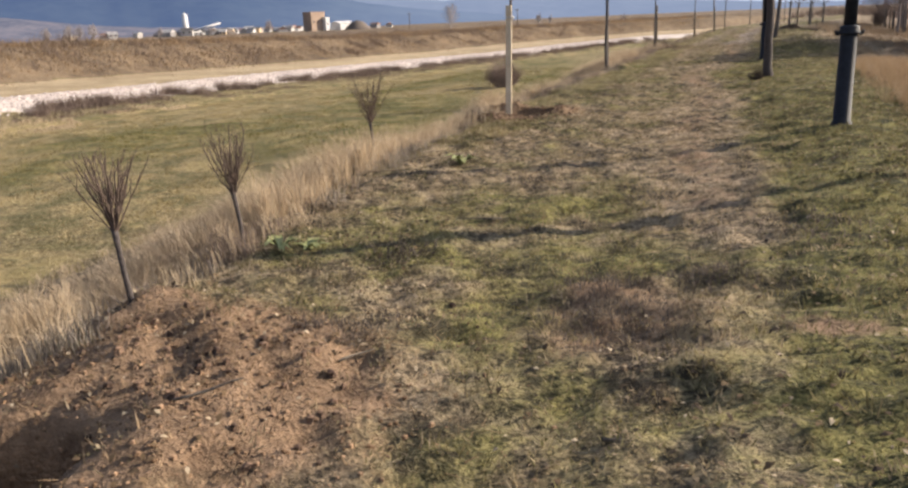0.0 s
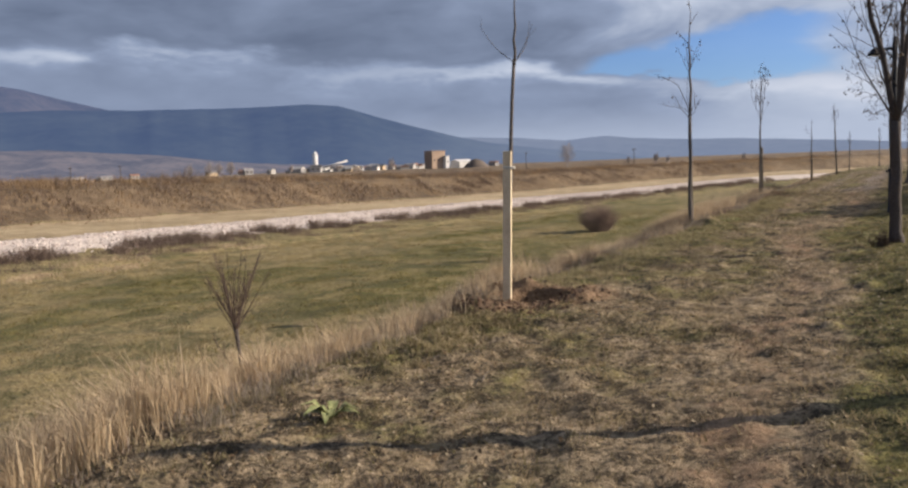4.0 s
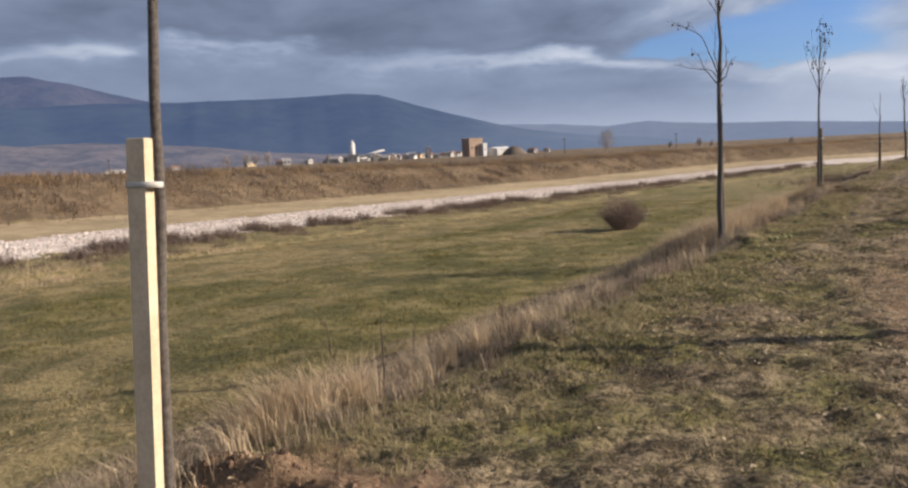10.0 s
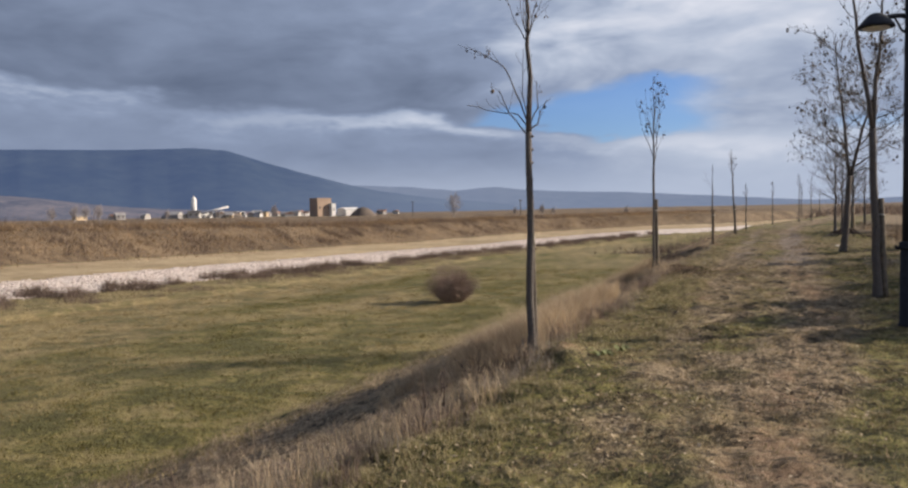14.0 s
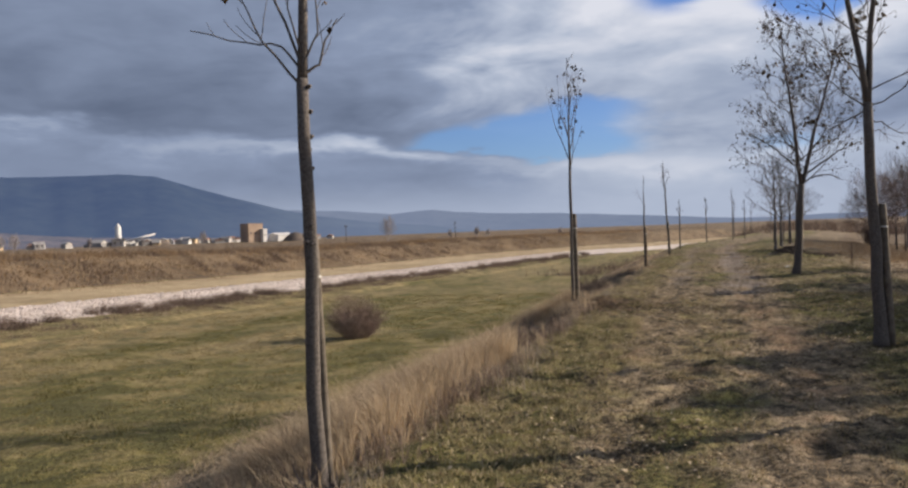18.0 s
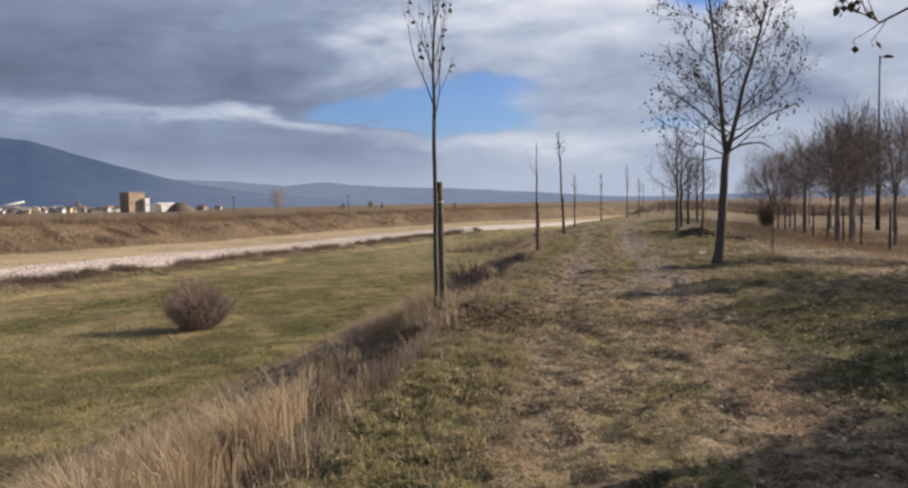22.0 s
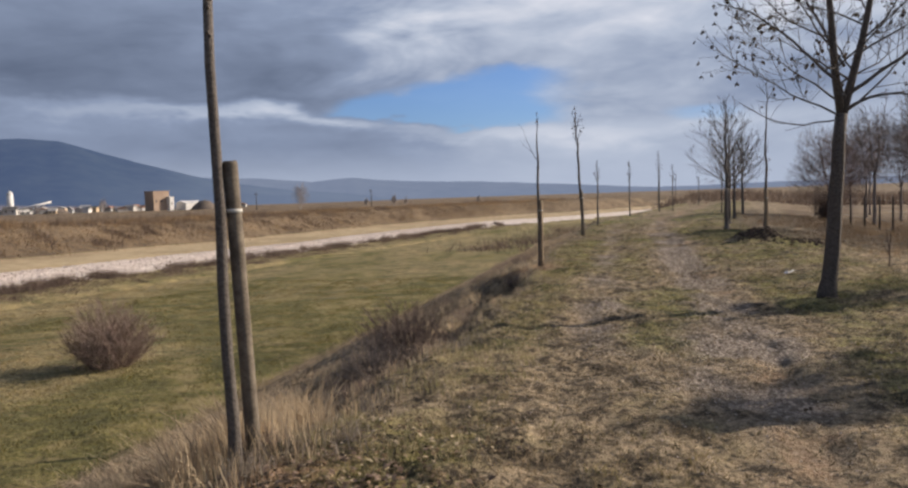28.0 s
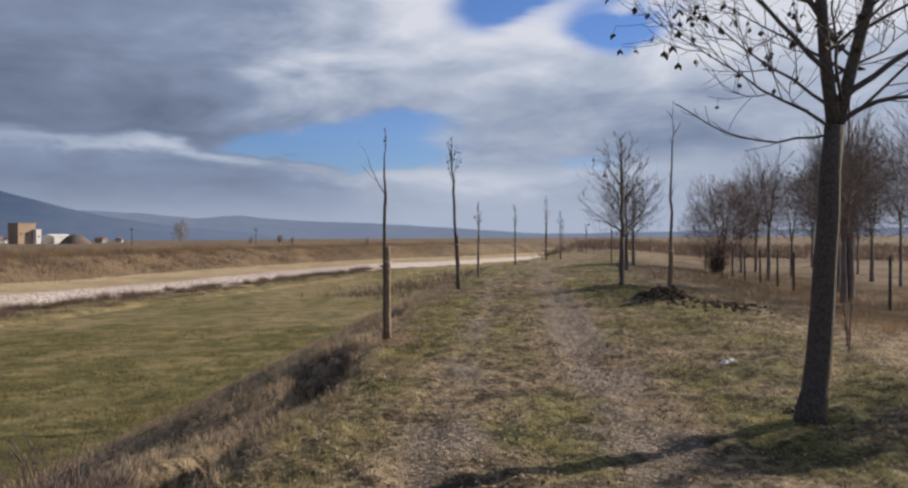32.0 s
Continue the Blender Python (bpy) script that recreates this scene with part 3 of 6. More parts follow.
# ---------- mesh helpers ----------
class Geo:
    """Collects points and faces for one mesh."""

    def __init__(self):
        self.v, self.f = [], []

    def tube(self, pts, radii, sides=6, cap=True):
        base, n = len(self.v), len(pts)
        pts = [Vector(p) for p in pts]
        side = None
        for i, p in enumerate(pts):
            d = (pts[min(i + 1, n - 1)] - pts[max(i - 1, 0)]).normalized()
            if side is None:
                side = d.cross(Vector((0.31, 0.95, 0.05))).normalized()
            side = (side - d * side.dot(d)).normalized()
            other = d.cross(side)
            for s in range(sides):
                a = 2 * math.pi * s / sides
                self.v.append(tuple(p + (side * math.cos(a) + other * math.sin(a)) * radii[i]))
        for i in range(n - 1):
            for s in range(sides):
                a, b = base + i * sides + s, base + i * sides + (s + 1) % sides
                self.f.append((a, b, b + sides, a + sides))
        if cap:
            self.f.append(tuple(base + (n - 1) * sides + s for s in range(sides)))
            self.f.append(tuple(base + s for s in reversed(range(sides))))

    def box(self, lo, hi, chamfer=0.0, m=None):
        b = len(self.v)
        x0, y0, z0 = lo
        x1, y1, z1 = hi
        c = chamfer
        rings = [(z0, c), (z0 + c, 0), (z1 - c, 0), (z1, c)] if c else [(z0, 0), (z1, 0)]
        for z, i in rings:
            for p in ((x0 + i, y0 + i, z), (x1 - i, y0 + i, z), (x1 - i, y1 - i, z), (x0 + i, y1 - i, z)):
                self.v.append(tuple(m @ Vector(p)) if m else p)
        for r in range(len(rings) - 1):
            for s in range(4):
                a, d = b + 4 * r + s, b + 4 * r + (s + 1) % 4
                self.f.append((a, d, d + 4, a + 4))
        self.f += [(b + 3, b + 2, b + 1, b), tuple(b + 4 * len(rings) - 4 + s for s in range(4))]

    def leaf(self, p, size, rng):
        """A curled leaf of two folded quads."""
        b = len(self.v)
        a, t = rng.uniform(0, 6.28), rng.uniform(-0.9, 0.9)
        d = Vector((math.cos(a), math.sin(a), t)).normalized()
        s = d.cross(Vector((0, 0, 1))).normalized() * size * 0.42
        up = Vector((0, 0, size * 0.22))
        p = Vector(p)
        for q in (p, p + d * size * 0.5 + s + up, p + d * size, p + d * size * 0.5 - s + up, p + d * size * 0.5 - up * 0.4):
            self.v.append(tuple(q))
        self.f += [(b, b + 1, b + 4), (b + 1, b + 2, b + 4), (b, b + 4, b + 3), (b + 4, b + 2, b + 3)]

    def bunch(self, p, size, rng):
        """Curled dead leaves hanging from a twig by a thin stalk."""
        p = Vector(p)
        drop = p + Vector((rng.uniform(-0.02, 0.02), rng.uniform(-0.02, 0.02), -size * rng.uniform(0.3, 1.2)))
        self.tube([p, drop], [0.0015, 0.0012], 3, False)
        for _ in range(rng.randint(1, 3)):
            b = len(self.v)
            a = rng.uniform(0, 6.28)
            d = Vector((math.cos(a) * 0.55, math.sin(a) * 0.55, -1)).normalized() * size * rng.uniform(0.7, 1.1)
            s = Vector((-math.sin(a), math.cos(a), 0)) * size * 0.34
            o = Vector((math.cos(a), math.sin(a), 0)) * size * 0.2
            for q in (drop, drop + d * 0.5 + s, drop + d, drop + d * 0.5 - s, drop + d * 0.5 + o):
                self.v.append(tuple(q))
            self.f += [(b, b + 1, b + 4), (b + 1, b + 2, b + 4), (b, b + 4, b + 3), (b + 4, b + 2, b + 3)]

    def mesh(self, name, mat, smooth=True):
        me = bpy.data.meshes.new(name)
        me.from_pydata(self.v, [], self.f)
        me.materials.append(mat)
        if smooth:
            me.polygons.foreach_set("use_smooth", [True] * len(me.polygons))
        me.update()
        return me


def part(name, geo, mat, parent, label="", smooth=True):
    ob = new(name, geo.mesh(name, mat, smooth))
    ob.parent = parent
    if label:
        tagged(ob, label)
    return ob


def thing(name, place, label, category, group="", turn=0.0):
    ob = new(name)
    ob.empty_display_size = 0.2
    ob.matrix_basis = Matrix.Translation(place) @ Matrix.Rotation(turn, 4, "Z")
    return tagged(ob, label, category, group)


def bulk_mesh(name, verts, faces, mat, tint=None, tone=None):
    """One large mesh from arrays, all faces with the same number of corners."""
    me = bpy.data.meshes.new(name)
    verts, faces = np.asarray(verts, np.float32), np.asarray(faces, np.int32)
    me.vertices.add(len(verts))
    me.vertices.foreach_set("co", verts.ravel())
    c = faces.shape[1]
    me.loops.add(faces.size)
    me.loops.foreach_set("vertex_index", faces.ravel())
    me.polygons.add(len(faces))
    me.polygons.foreach_set("loop_start", np.arange(0, faces.size, c, dtype=np.int32))
    me.polygons.foreach_set("use_smooth", np.ones(len(faces), bool))
    if tint is not None:
        a = me.attributes.new("tint", "FLOAT", "POINT")
        a.data.foreach_set("value", np.asarray(tint, np.float32))
    if tone is not None:
        a = me.attributes.new("tone", "FLOAT", "POINT")
        a.data.foreach_set("value", np.asarray(tone, np.float32))
    me.materials.append(mat)
    me.update(calc_edges=True)
    return me


def bulk(name, verts, faces, mat, label, category, tint=None, kind="stuff", tone=None):
    return tagged(new(name, bulk_mesh(name, verts, faces, mat, tint, tone)), label, category, kind=kind)


def fine_twigs(root, centre, radii, n, length, width, mat, seed, rise=0.6, shell=0.35, lobes=0.18, out=1.0, name="crown"):
    """The outer twigs of a crown: thin slivers pointing outwards and up, in a lumpy round mass."""
    rg = np.random.default_rng(seed)
    d = rg.normal(0, 1, (n, 3))
    d /= np.linalg.norm(d, axis=1)[:, None]
    ph = rg.uniform(0, 6.28, 4)
    lump = 1 + lobes * (np.sin(3 * d[:, 0] + ph[0]) + np.sin(4 * d[:, 1] + ph[1]) + np.sin(5 * d[:, 2] + 3 * d[:, 0] + ph[2])) / 1.5
    r = (shell + (1 - shell) * rg.uniform(0, 1, n) ** 0.6) * lump
    p = np.array(centre) + d * np.array(radii) * r[:, None]
    ax = d * out + np.array([0, 0, rise]) + rg.normal(0, 0.38, (n, 3))
    ax /= np.linalg.norm(ax, axis=1)[:, None]
    ax *= (length * rg.uniform(0.5, 1.2, n))[:, None]
    side = np.cross(ax, rg.normal(0, 1, (n, 3)))
    side *= (width * rg.uniform(0.6, 1.2, n) / np.linalg.norm(side, axis=1))[:, None] * 0.5
    p = p - ax * 0.5
    bow = rg.normal(0, 0.10, (n, 3)) * length
    verts = np.stack([p - side, p + side, p + ax * 0.55 + bow + side * 0.7, p + ax * 0.55 + bow - side * 0.7, p + ax], 1).reshape(-1, 3)
    i = np.arange(n) * 5
    faces = np.concatenate([np.stack([i, i + 1, i + 2], -1), np.stack([i, i + 2, i + 3], -1), np.stack([i + 3, i + 2, i + 4], -1)])
    ob = new(name, bulk_mesh(name, verts, faces, mat))
    ob.parent = root
    return tagged(ob, kind="stuff")


# ---------- ground ----------
def spread(*pieces):
    """Grid lines: pieces of (start, end, step)."""
    out = []
    for a, b, s in pieces:
        out += list(np.arange(a, b - 1e-6, s))
    return np.array(out)


def green_at(u, v):
    """How green the turf is, 0 to 1."""
    q = u - bend(u, v)
    g = 0.45 + 0.34 * vnoise(u, v, 2.6, 51, 3) + 0.34 * vnoise(u, v, 0.6, 52, 3)
    w = walked(v)
    g = g + (0.26 + 0.22 * (1 - sm(v, 12, 18))) * sm(q - w, 0.3, 0.9) * (1 - sm(q, 6.0, 7.5)) * (1 - 0.5 * sm(v, 20, 30))
    g = g - 0.12 * sm(v, 30, 38) - 0.45 * np.exp(-((q - w) / 0.45) ** 2) * sm(v, 4, 8) - 0.20 * np.exp(-((q - 1.2) / 0.45) ** 2) * sm(v, 14, 24)
    g = g + 0.18 * np.exp(-((q - 0.7) / 0.5) ** 2) * sm(v, 16, 22)
    g = g + 0.12 * sm(v, 16, 24) - 0.55 * sm(q, 5.4, 7.0)
    field = 0.31 + 0.75 * vnoise(u * 0.55, v * 0.18, 2.2, 53, 3) + 0.18 * vnoise(u, v, 1.0, 54, 2) - 0.3 * sm(q, -18, -27) + 0.12 * sm(q, -14, -7) + 0.22 * sm(v, 34, 48)
    f = sm(q, -7.5, -5.5)
    slope = sm(q, -6.5, -4.5) * (1 - sm(q, -0.6, 0.2))
    return np.clip((field * (1 - f) + g * f) * (1 - 0.75 * slope), 0, 1)


def soil_at(u, v):
    q = u - bend(u, v)
    s = 0.14 + 0.22 * vnoise(u, v, 1.5, 61, 3) + 0.18 * vnoise(u, v, 0.45, 62, 2)
    s = s + 0.36 * np.exp(-((q - walked(v)) / 0.42) ** 2) * sm(v, 4, 8)
    s = s + 0.30 * (1 - sm(np.abs(q + 0.45), 0.15, 0.55)) * (0.6 + 0.6 * vnoise(u, v, 2.0, 64, 2))
    s = s * sm(q, -5.5, -3.0) * (1 - sm(q, 7, 9))
    for u0, v0, su, sv, a in ((1.8, 2.6, 1.1, 0.9, 1.3), (0.05, 13.0, 0.85, 0.85, 1.3), (0.85, 13.3, 0.5, 0.6, 0.8), (3.7, 3.9, 0.55, 0.6, 0.5), (0.05, 23.6, 0.5, 0.5, 0.6), (-0.1, 34.2, 0.65, 0.8, 0.8), (0.0, 46.6, 0.6, 0.7, 0.7),
                              (4.6, 3.75, 0.25, 0.2, 0.6), (1.9, 28.6, 0.5, 0.5, 0.35), (1.0, 29.2, 0.5, 0.35, 0.5), (0.9, 31.3, 0.45, 0.35, 0.5), (2.9, 30.5, 0.6, 1.4, 0.15), (3.4, 4.4, 0.2, 0.2, 0.6)):
        s = s + a * bump(u, v, u0, v0, su, sv)
    s = s + 0.35 * (1 - sm(np.abs(q + 29.8), 0.5, 0.9))
    return np.clip(s, 0, 1)


def gravel_at(u, v):
    q = u - bend(u, v)
    g = 1.08 * np.exp(-((q - 2.75) / 0.52) ** 2) * sm(v, 34, 39) + 0.72 * np.exp(-((q - 1.3) / 0.44) ** 2) * sm(v, 35, 41)
    g = g + 0.50 * bump(u, v, 2.6, 36.9, 0.8, 1.1) + 0.28 * bump(u, v, 2.1, 39.5, 1.2, 2.0)
    g = g * (0.75 + 0.9 * vnoise(u, v, 0.9, 71, 3)) * (1 - 0.6 * sm(v, 56, 75))
    return np.clip(g, 0, 1)


def make_ground():
    us = spread((-4500, -900, 400), (-900, -200, 70), (-200, -66, 8), (-66, -36, 1.0), (-36, -27, 0.6), (-27, -8, 0.45), (-8, -1.6, 0.16), (-1.6, 4.6, 0.055), (4.6, 8, 0.14), (8, 22, 0.8), (22, 80, 4), (80, 500, 40), (500, 4501, 400))
    vs = spread((-500, -60, 40), (-60, -6, 3), (-6, 1, 0.3), (1, 4.6, 0.055), (4.6, 11.6, 0.08), (11.6, 14.6, 0.05), (14.6, 46, 0.10), (46, 62, 0.2), (62, 110, 0.7), (110, 300, 3), (300, 1000, 30), (1000, 4701, 250))
    U, V = np.meshgrid(us, vs, indexing="ij")
    X, Y = XY(U, V)
    Z = H(U, V)
    nu, nv = U.shape
    idx = np.arange(nu * nv).reshape(nu, nv)
    faces = np.stack([idx[:-1, :-1], idx[1:, :-1], idx[1:, 1:], idx[:-1, 1:]], -1).reshape(-1, 4)
    ob = bulk("ground", np.stack([X, Y, Z], -1).reshape(-1, 3), faces, M_GROUND, "bare winter turf on a low bank, field, track and far plain", "ground", kind="structure")
    q = U - bend(U, V)
    edge = 0.5 * vnoise(U, V, 1.7, 81, 3)
    near = np.stack([green_at(U, V), soil_at(U, V), gravel_at(U, V), 1 - sm(q, -7.5, -5.0)], -1)
    white = sm(q + edge, -42.6, -41.9) * (1 - sm(q + edge * 3.2, -37.2, -36.2))
    yellow = sm(q + edge, -54.2, -53.2) * (1 - sm(q + edge, -42.4, -41.8))
    scrub = (1 - sm(q + edge, -54.4, -53.4)) + sm(q, 7.5, 9.5) + sm(V, 95, 125) * sm(q, -20, -8)
    far = np.stack([white, yellow, np.clip(scrub, 0, 1), np.ones_like(U)], -1)
    for name, data in (("near", near), ("far", far)):
        a = ob.data.attributes.new(name, "FLOAT_COLOR", "POINT")
        a.data.foreach_set("color", data.astype(np.float32).ravel())


make_ground()


# ---------- far hills ----------
def ridge(name, label, dist, knots, mat, depth, seed, rough, base=-40.0):
    """A range of hills: crest heights in degrees by bearing, with slopes towards and away from the walk."""
    az = np.arange(knots[0][0], knots[-1][0] + 0.01, 0.35)
    el = np.interp(az, [k[0] for k in knots], [k[1] for k in knots]) + rough * vnoise(az, az * 0, 2.2, seed, 4)
    rows = [(0.0, 0.0), (0.25, 0.30), (0.5, 0.62), (0.75, 0.86), (1.0, 1.0), (1.35, 0.7), (1.7, 0.0)]
    pts = []
    for f, h in rows:
        d = dist - depth + depth * f
        crest = np.tan(np.radians(el)) * dist
        zz = base + (crest - base) * h * (1 + (0.16 * vnoise(az, az * 0 + f * 7, 3.0, seed + 3, 4) if 0 < h < 1 else 0))
        pts.append(np.stack([4 + np.sin(np.radians(az)) * d, 15 + np.cos(np.radians(az)) * d, zz], -1))
    pts = np.stack(pts, 0)
    r, c = pts.shape[:2]
    idx = np.arange(r * c).reshape(r, c)
    faces = np.stack([idx[:-1, :-1], idx[:-1, 1:], idx[1:, 1:], idx[1:, :-1]], -1).reshape(-1, 4)
    return bulk(name, pts.reshape(-1, 3), faces, mat, label, "mountain", kind="structure")


# blue emission on each range stands for the haze in front of it
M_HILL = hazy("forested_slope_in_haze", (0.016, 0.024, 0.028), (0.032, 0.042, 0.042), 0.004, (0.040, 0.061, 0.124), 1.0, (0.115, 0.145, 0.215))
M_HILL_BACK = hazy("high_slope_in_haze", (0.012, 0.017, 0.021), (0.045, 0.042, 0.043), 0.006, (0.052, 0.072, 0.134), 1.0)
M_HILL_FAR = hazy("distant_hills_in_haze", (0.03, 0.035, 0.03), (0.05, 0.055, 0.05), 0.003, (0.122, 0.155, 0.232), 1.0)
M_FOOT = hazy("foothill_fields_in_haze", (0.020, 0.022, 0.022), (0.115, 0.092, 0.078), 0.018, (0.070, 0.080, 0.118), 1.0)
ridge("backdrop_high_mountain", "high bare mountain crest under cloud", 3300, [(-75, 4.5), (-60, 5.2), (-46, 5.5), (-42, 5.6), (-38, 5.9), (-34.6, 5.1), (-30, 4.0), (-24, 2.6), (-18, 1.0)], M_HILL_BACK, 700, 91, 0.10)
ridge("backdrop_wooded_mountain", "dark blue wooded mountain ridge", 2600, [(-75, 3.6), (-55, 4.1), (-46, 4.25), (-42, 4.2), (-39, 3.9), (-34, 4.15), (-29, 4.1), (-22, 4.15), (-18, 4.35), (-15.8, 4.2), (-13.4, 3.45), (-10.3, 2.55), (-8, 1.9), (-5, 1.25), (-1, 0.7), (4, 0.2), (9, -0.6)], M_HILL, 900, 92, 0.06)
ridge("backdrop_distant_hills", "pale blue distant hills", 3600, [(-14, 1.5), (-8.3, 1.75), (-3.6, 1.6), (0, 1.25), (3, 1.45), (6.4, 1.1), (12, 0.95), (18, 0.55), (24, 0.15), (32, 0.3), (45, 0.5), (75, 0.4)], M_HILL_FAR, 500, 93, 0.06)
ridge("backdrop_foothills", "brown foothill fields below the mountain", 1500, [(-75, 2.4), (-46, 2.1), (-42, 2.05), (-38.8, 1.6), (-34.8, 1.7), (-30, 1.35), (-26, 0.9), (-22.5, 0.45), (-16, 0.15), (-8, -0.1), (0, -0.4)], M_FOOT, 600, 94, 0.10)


# ---------- vegetation in bulk ----------
RNG = np.random.default_rng(7)


def blades(name, u, v, height, width, lean, tint, mat, label, category="grass", bentness=0.5, drift=(0.0, 0.0), sink=0.01, plain=False):
    """Grass blades or stalks: bent in the middle, or plain slivers where they are short or far."""
    n = len(u)
    x, y = XY(u, v)
    tone = np.clip(0.48 + 0.66 * vnoise(u, v, 0.085, 160, 2) + 0.55 * vnoise(u, v, 0.33, 161, 2), 0, 1)
    z = H(u, v) - sink
    a = RNG.uniform(0, 2 * np.pi, n)
    tilt = lean * RNG.uniform(0.2, 1.0, n)
    dx, dy = np.cos(a) * tilt + drift[0], np.sin(a) * tilt + drift[1]
    fa = RNG.uniform(0, np.pi, n)
    sx, sy = np.cos(fa) * width * 0.5, np.sin(fa) * width * 0.5
    b = np.stack([x, y, z], -1)
    side = np.stack([sx, sy, 0 * sx], -1)
    mid = b + np.stack([dx * height * 0.35 * bentness, dy * height * 0.35 * bentness, height * 0.55], -1)
    tip = b + np.stack([dx * height, dy * height, height * np.sqrt(np.clip(1 - 0.6 * (dx * dx + dy * dy), 0.08, 1))], -1)
    if plain:
        i = np.arange(n) * 3
        return bulk(name, np.stack([b - side * 1.2, b + side * 1.2, tip], 1).reshape(-1, 3), np.stack([i, i + 1, i + 2], -1), mat, label, category, np.repeat(tint, 3), tone=np.repeat(tone, 3))
    verts = np.stack([b - side, b + side, mid + side * 0.7, mid - side * 0.7, tip], 1).reshape(-1, 3)
    i = np.arange(n) * 5
    faces = np.concatenate([np.stack([i, i + 1, i + 2], -1), np.stack([i, i + 2, i + 3], -1), np.stack([i + 3, i + 2, i + 4], -1)])
    return bulk(name, verts, faces, mat, label, category, np.repeat(tint, 5), tone=np.repeat(tone, 5))


def scatter(n, u0, u1, v0, v1):
    return RNG.uniform(u0, u1, n), RNG.uniform(v0, v1, n)


def clumped(n, u0, u1, v0, v1, clumps, size):
    cu, cv = scatter(clumps, u0, u1, v0, v1)
    i = RNG.integers(0, clumps, n)
    s = size * RNG.uniform(0.4, 1.3, clumps)[i]
    return cu[i] + RNG.normal(0, 1, n) * s, cv[i] + RNG.normal(0, 1, n) * s


def turf(n, v0, v1, name):
    u, v = scatter(n, -1.0, 7.2, v0, v1)
    c1, c2 = vnoise(u, v, 0.34, 102, 2), vnoise(u, v, 0.085, 103, 2)
    bare = soil_at(u, v) * 1.1 + gravel_at(u, v) * 1.2 + 0.22 - 0.6 * c1 - 1.3 * c2
    keep = RNG.uniform(0, 1, n) > 0.97 * np.clip(bare, 0, 1)
    u, v, c1, c2 = u[keep], v[keep], c1[keep], c2[keep]
    g = green_at(u, v)
    t = np.clip(g * 1.0 - 0.10 + 0.6 * c1 + 0.45 * vnoise(u, v, 0.12, 104, 1) + RNG.normal(0, 0.10, len(u)), 0, 1)
    hgt = RNG.uniform(0.016, 0.044, len(u)) * np.clip(0.85 + 0.4 * g + 0.8 * c1 + 1.4 * c2, 0.3, 2.6)
    blades(name, u, v, hgt, RNG.uniform(0.005, 0.011, len(u)), 1.5, t, M_GRASS, "short patchy winter grass, half green and half straw", "grass", plain=True)


turf(230000, -1.5, 14, "grass")
turf(250000, 14, 36, "grass")
turf(130000, 36, 66, "grass")

# coarse tussocks in the turf
for va, vb, n in ((-1, 16, 4600), (16, 36, 5000), (36, 60, 2800)):
    cu, cv = scatter(n, -0.3, 6.9, va, vb)
    k = soil_at(cu, cv) + gravel_at(cu, cv) * 1.5 + RNG.normal(0, 0.2, n) < 0.55
    cu, cv = cu[k], cv[k]
    size = RNG.uniform(0.5, 1.4, len(cu))
    tone = np.clip(green_at(cu, cv) * 1.1 - 0.1 + RNG.normal(0, 0.3, len(cu)), 0, 1)
    i = np.repeat(np.arange(len(cu)), 22)
    u, v = cu[i] + RNG.normal(0, 0.055, len(i)) * size[i], cv[i] + RNG.normal(0, 0.055, len(i)) * size[i]
    blades("grass_tussocks", u, v, RNG.uniform(0.022, 0.055, len(u)) * size[i], RNG.uniform(0.005, 0.011, len(u)), 1.35, np.clip(tone[i] + RNG.normal(0, 0.15, len(u)), 0, 1), M_GRASS, "small tussocks of coarse grass in the turf", plain=True)
# broad leaves of clover and plantain low in the turf
for va, vb, n in ((-1, 14, 26000), (14, 36, 30000), (36, 52, 14000)):
    u, v = scatter(n, -0.2, 6.6, va, vb)
    k = green_at(u, v) + 0.5 * vnoise(u, v, 0.25, 105, 2) + RNG.normal(0, 0.15, n) - soil_at(u, v) > 0.35
    u, v = u[k], v[k]
    blades("turf_herbs", u, v, RNG.uniform(0.020, 0.048, len(u)), RNG.uniform(0.012, 0.022, len(u)), 1.7, np.clip(RNG.normal(0.8, 0.3, len(u)), 0, 1), M_GRASS, "broad-leaved herbs low in the winter turf", "herbs", plain=True)
# pale yellow-green tufts along the lip
cu, cv = np.concatenate([RNG.uniform(-0.55, 0.65, 560), RNG.uniform(-0.5, 1.1, 320), RNG.uniform(-0.45, 0.9, 240), RNG.uniform(-0.4, 0.5, 130)]), np.concatenate([RNG.uniform(13.8, 22.5, 560), RNG.uniform(24.5, 33, 320), RNG.uniform(35, 45, 240), RNG.uniform(5, 12, 130)])
i = np.repeat(np.arange(len(cu)), 30)
rr = RNG.uniform(0.04, 0.10, len(cu))[i]
u, v = cu[i] + RNG.normal(0, 1, len(i)) * rr, cv[i] + RNG.normal(0, 1, len(i)) * rr
blades("lip_tufts", u, v, RNG.uniform(0.025, 0.09, len(u)), RNG.uniform(0.004, 0.008, len(u)), 1.2, np.clip(RNG.normal(0.45, 0.3, len(u)), 0, 1), M_TUFT, "pale yellow-green tufts along the edge of the turf")
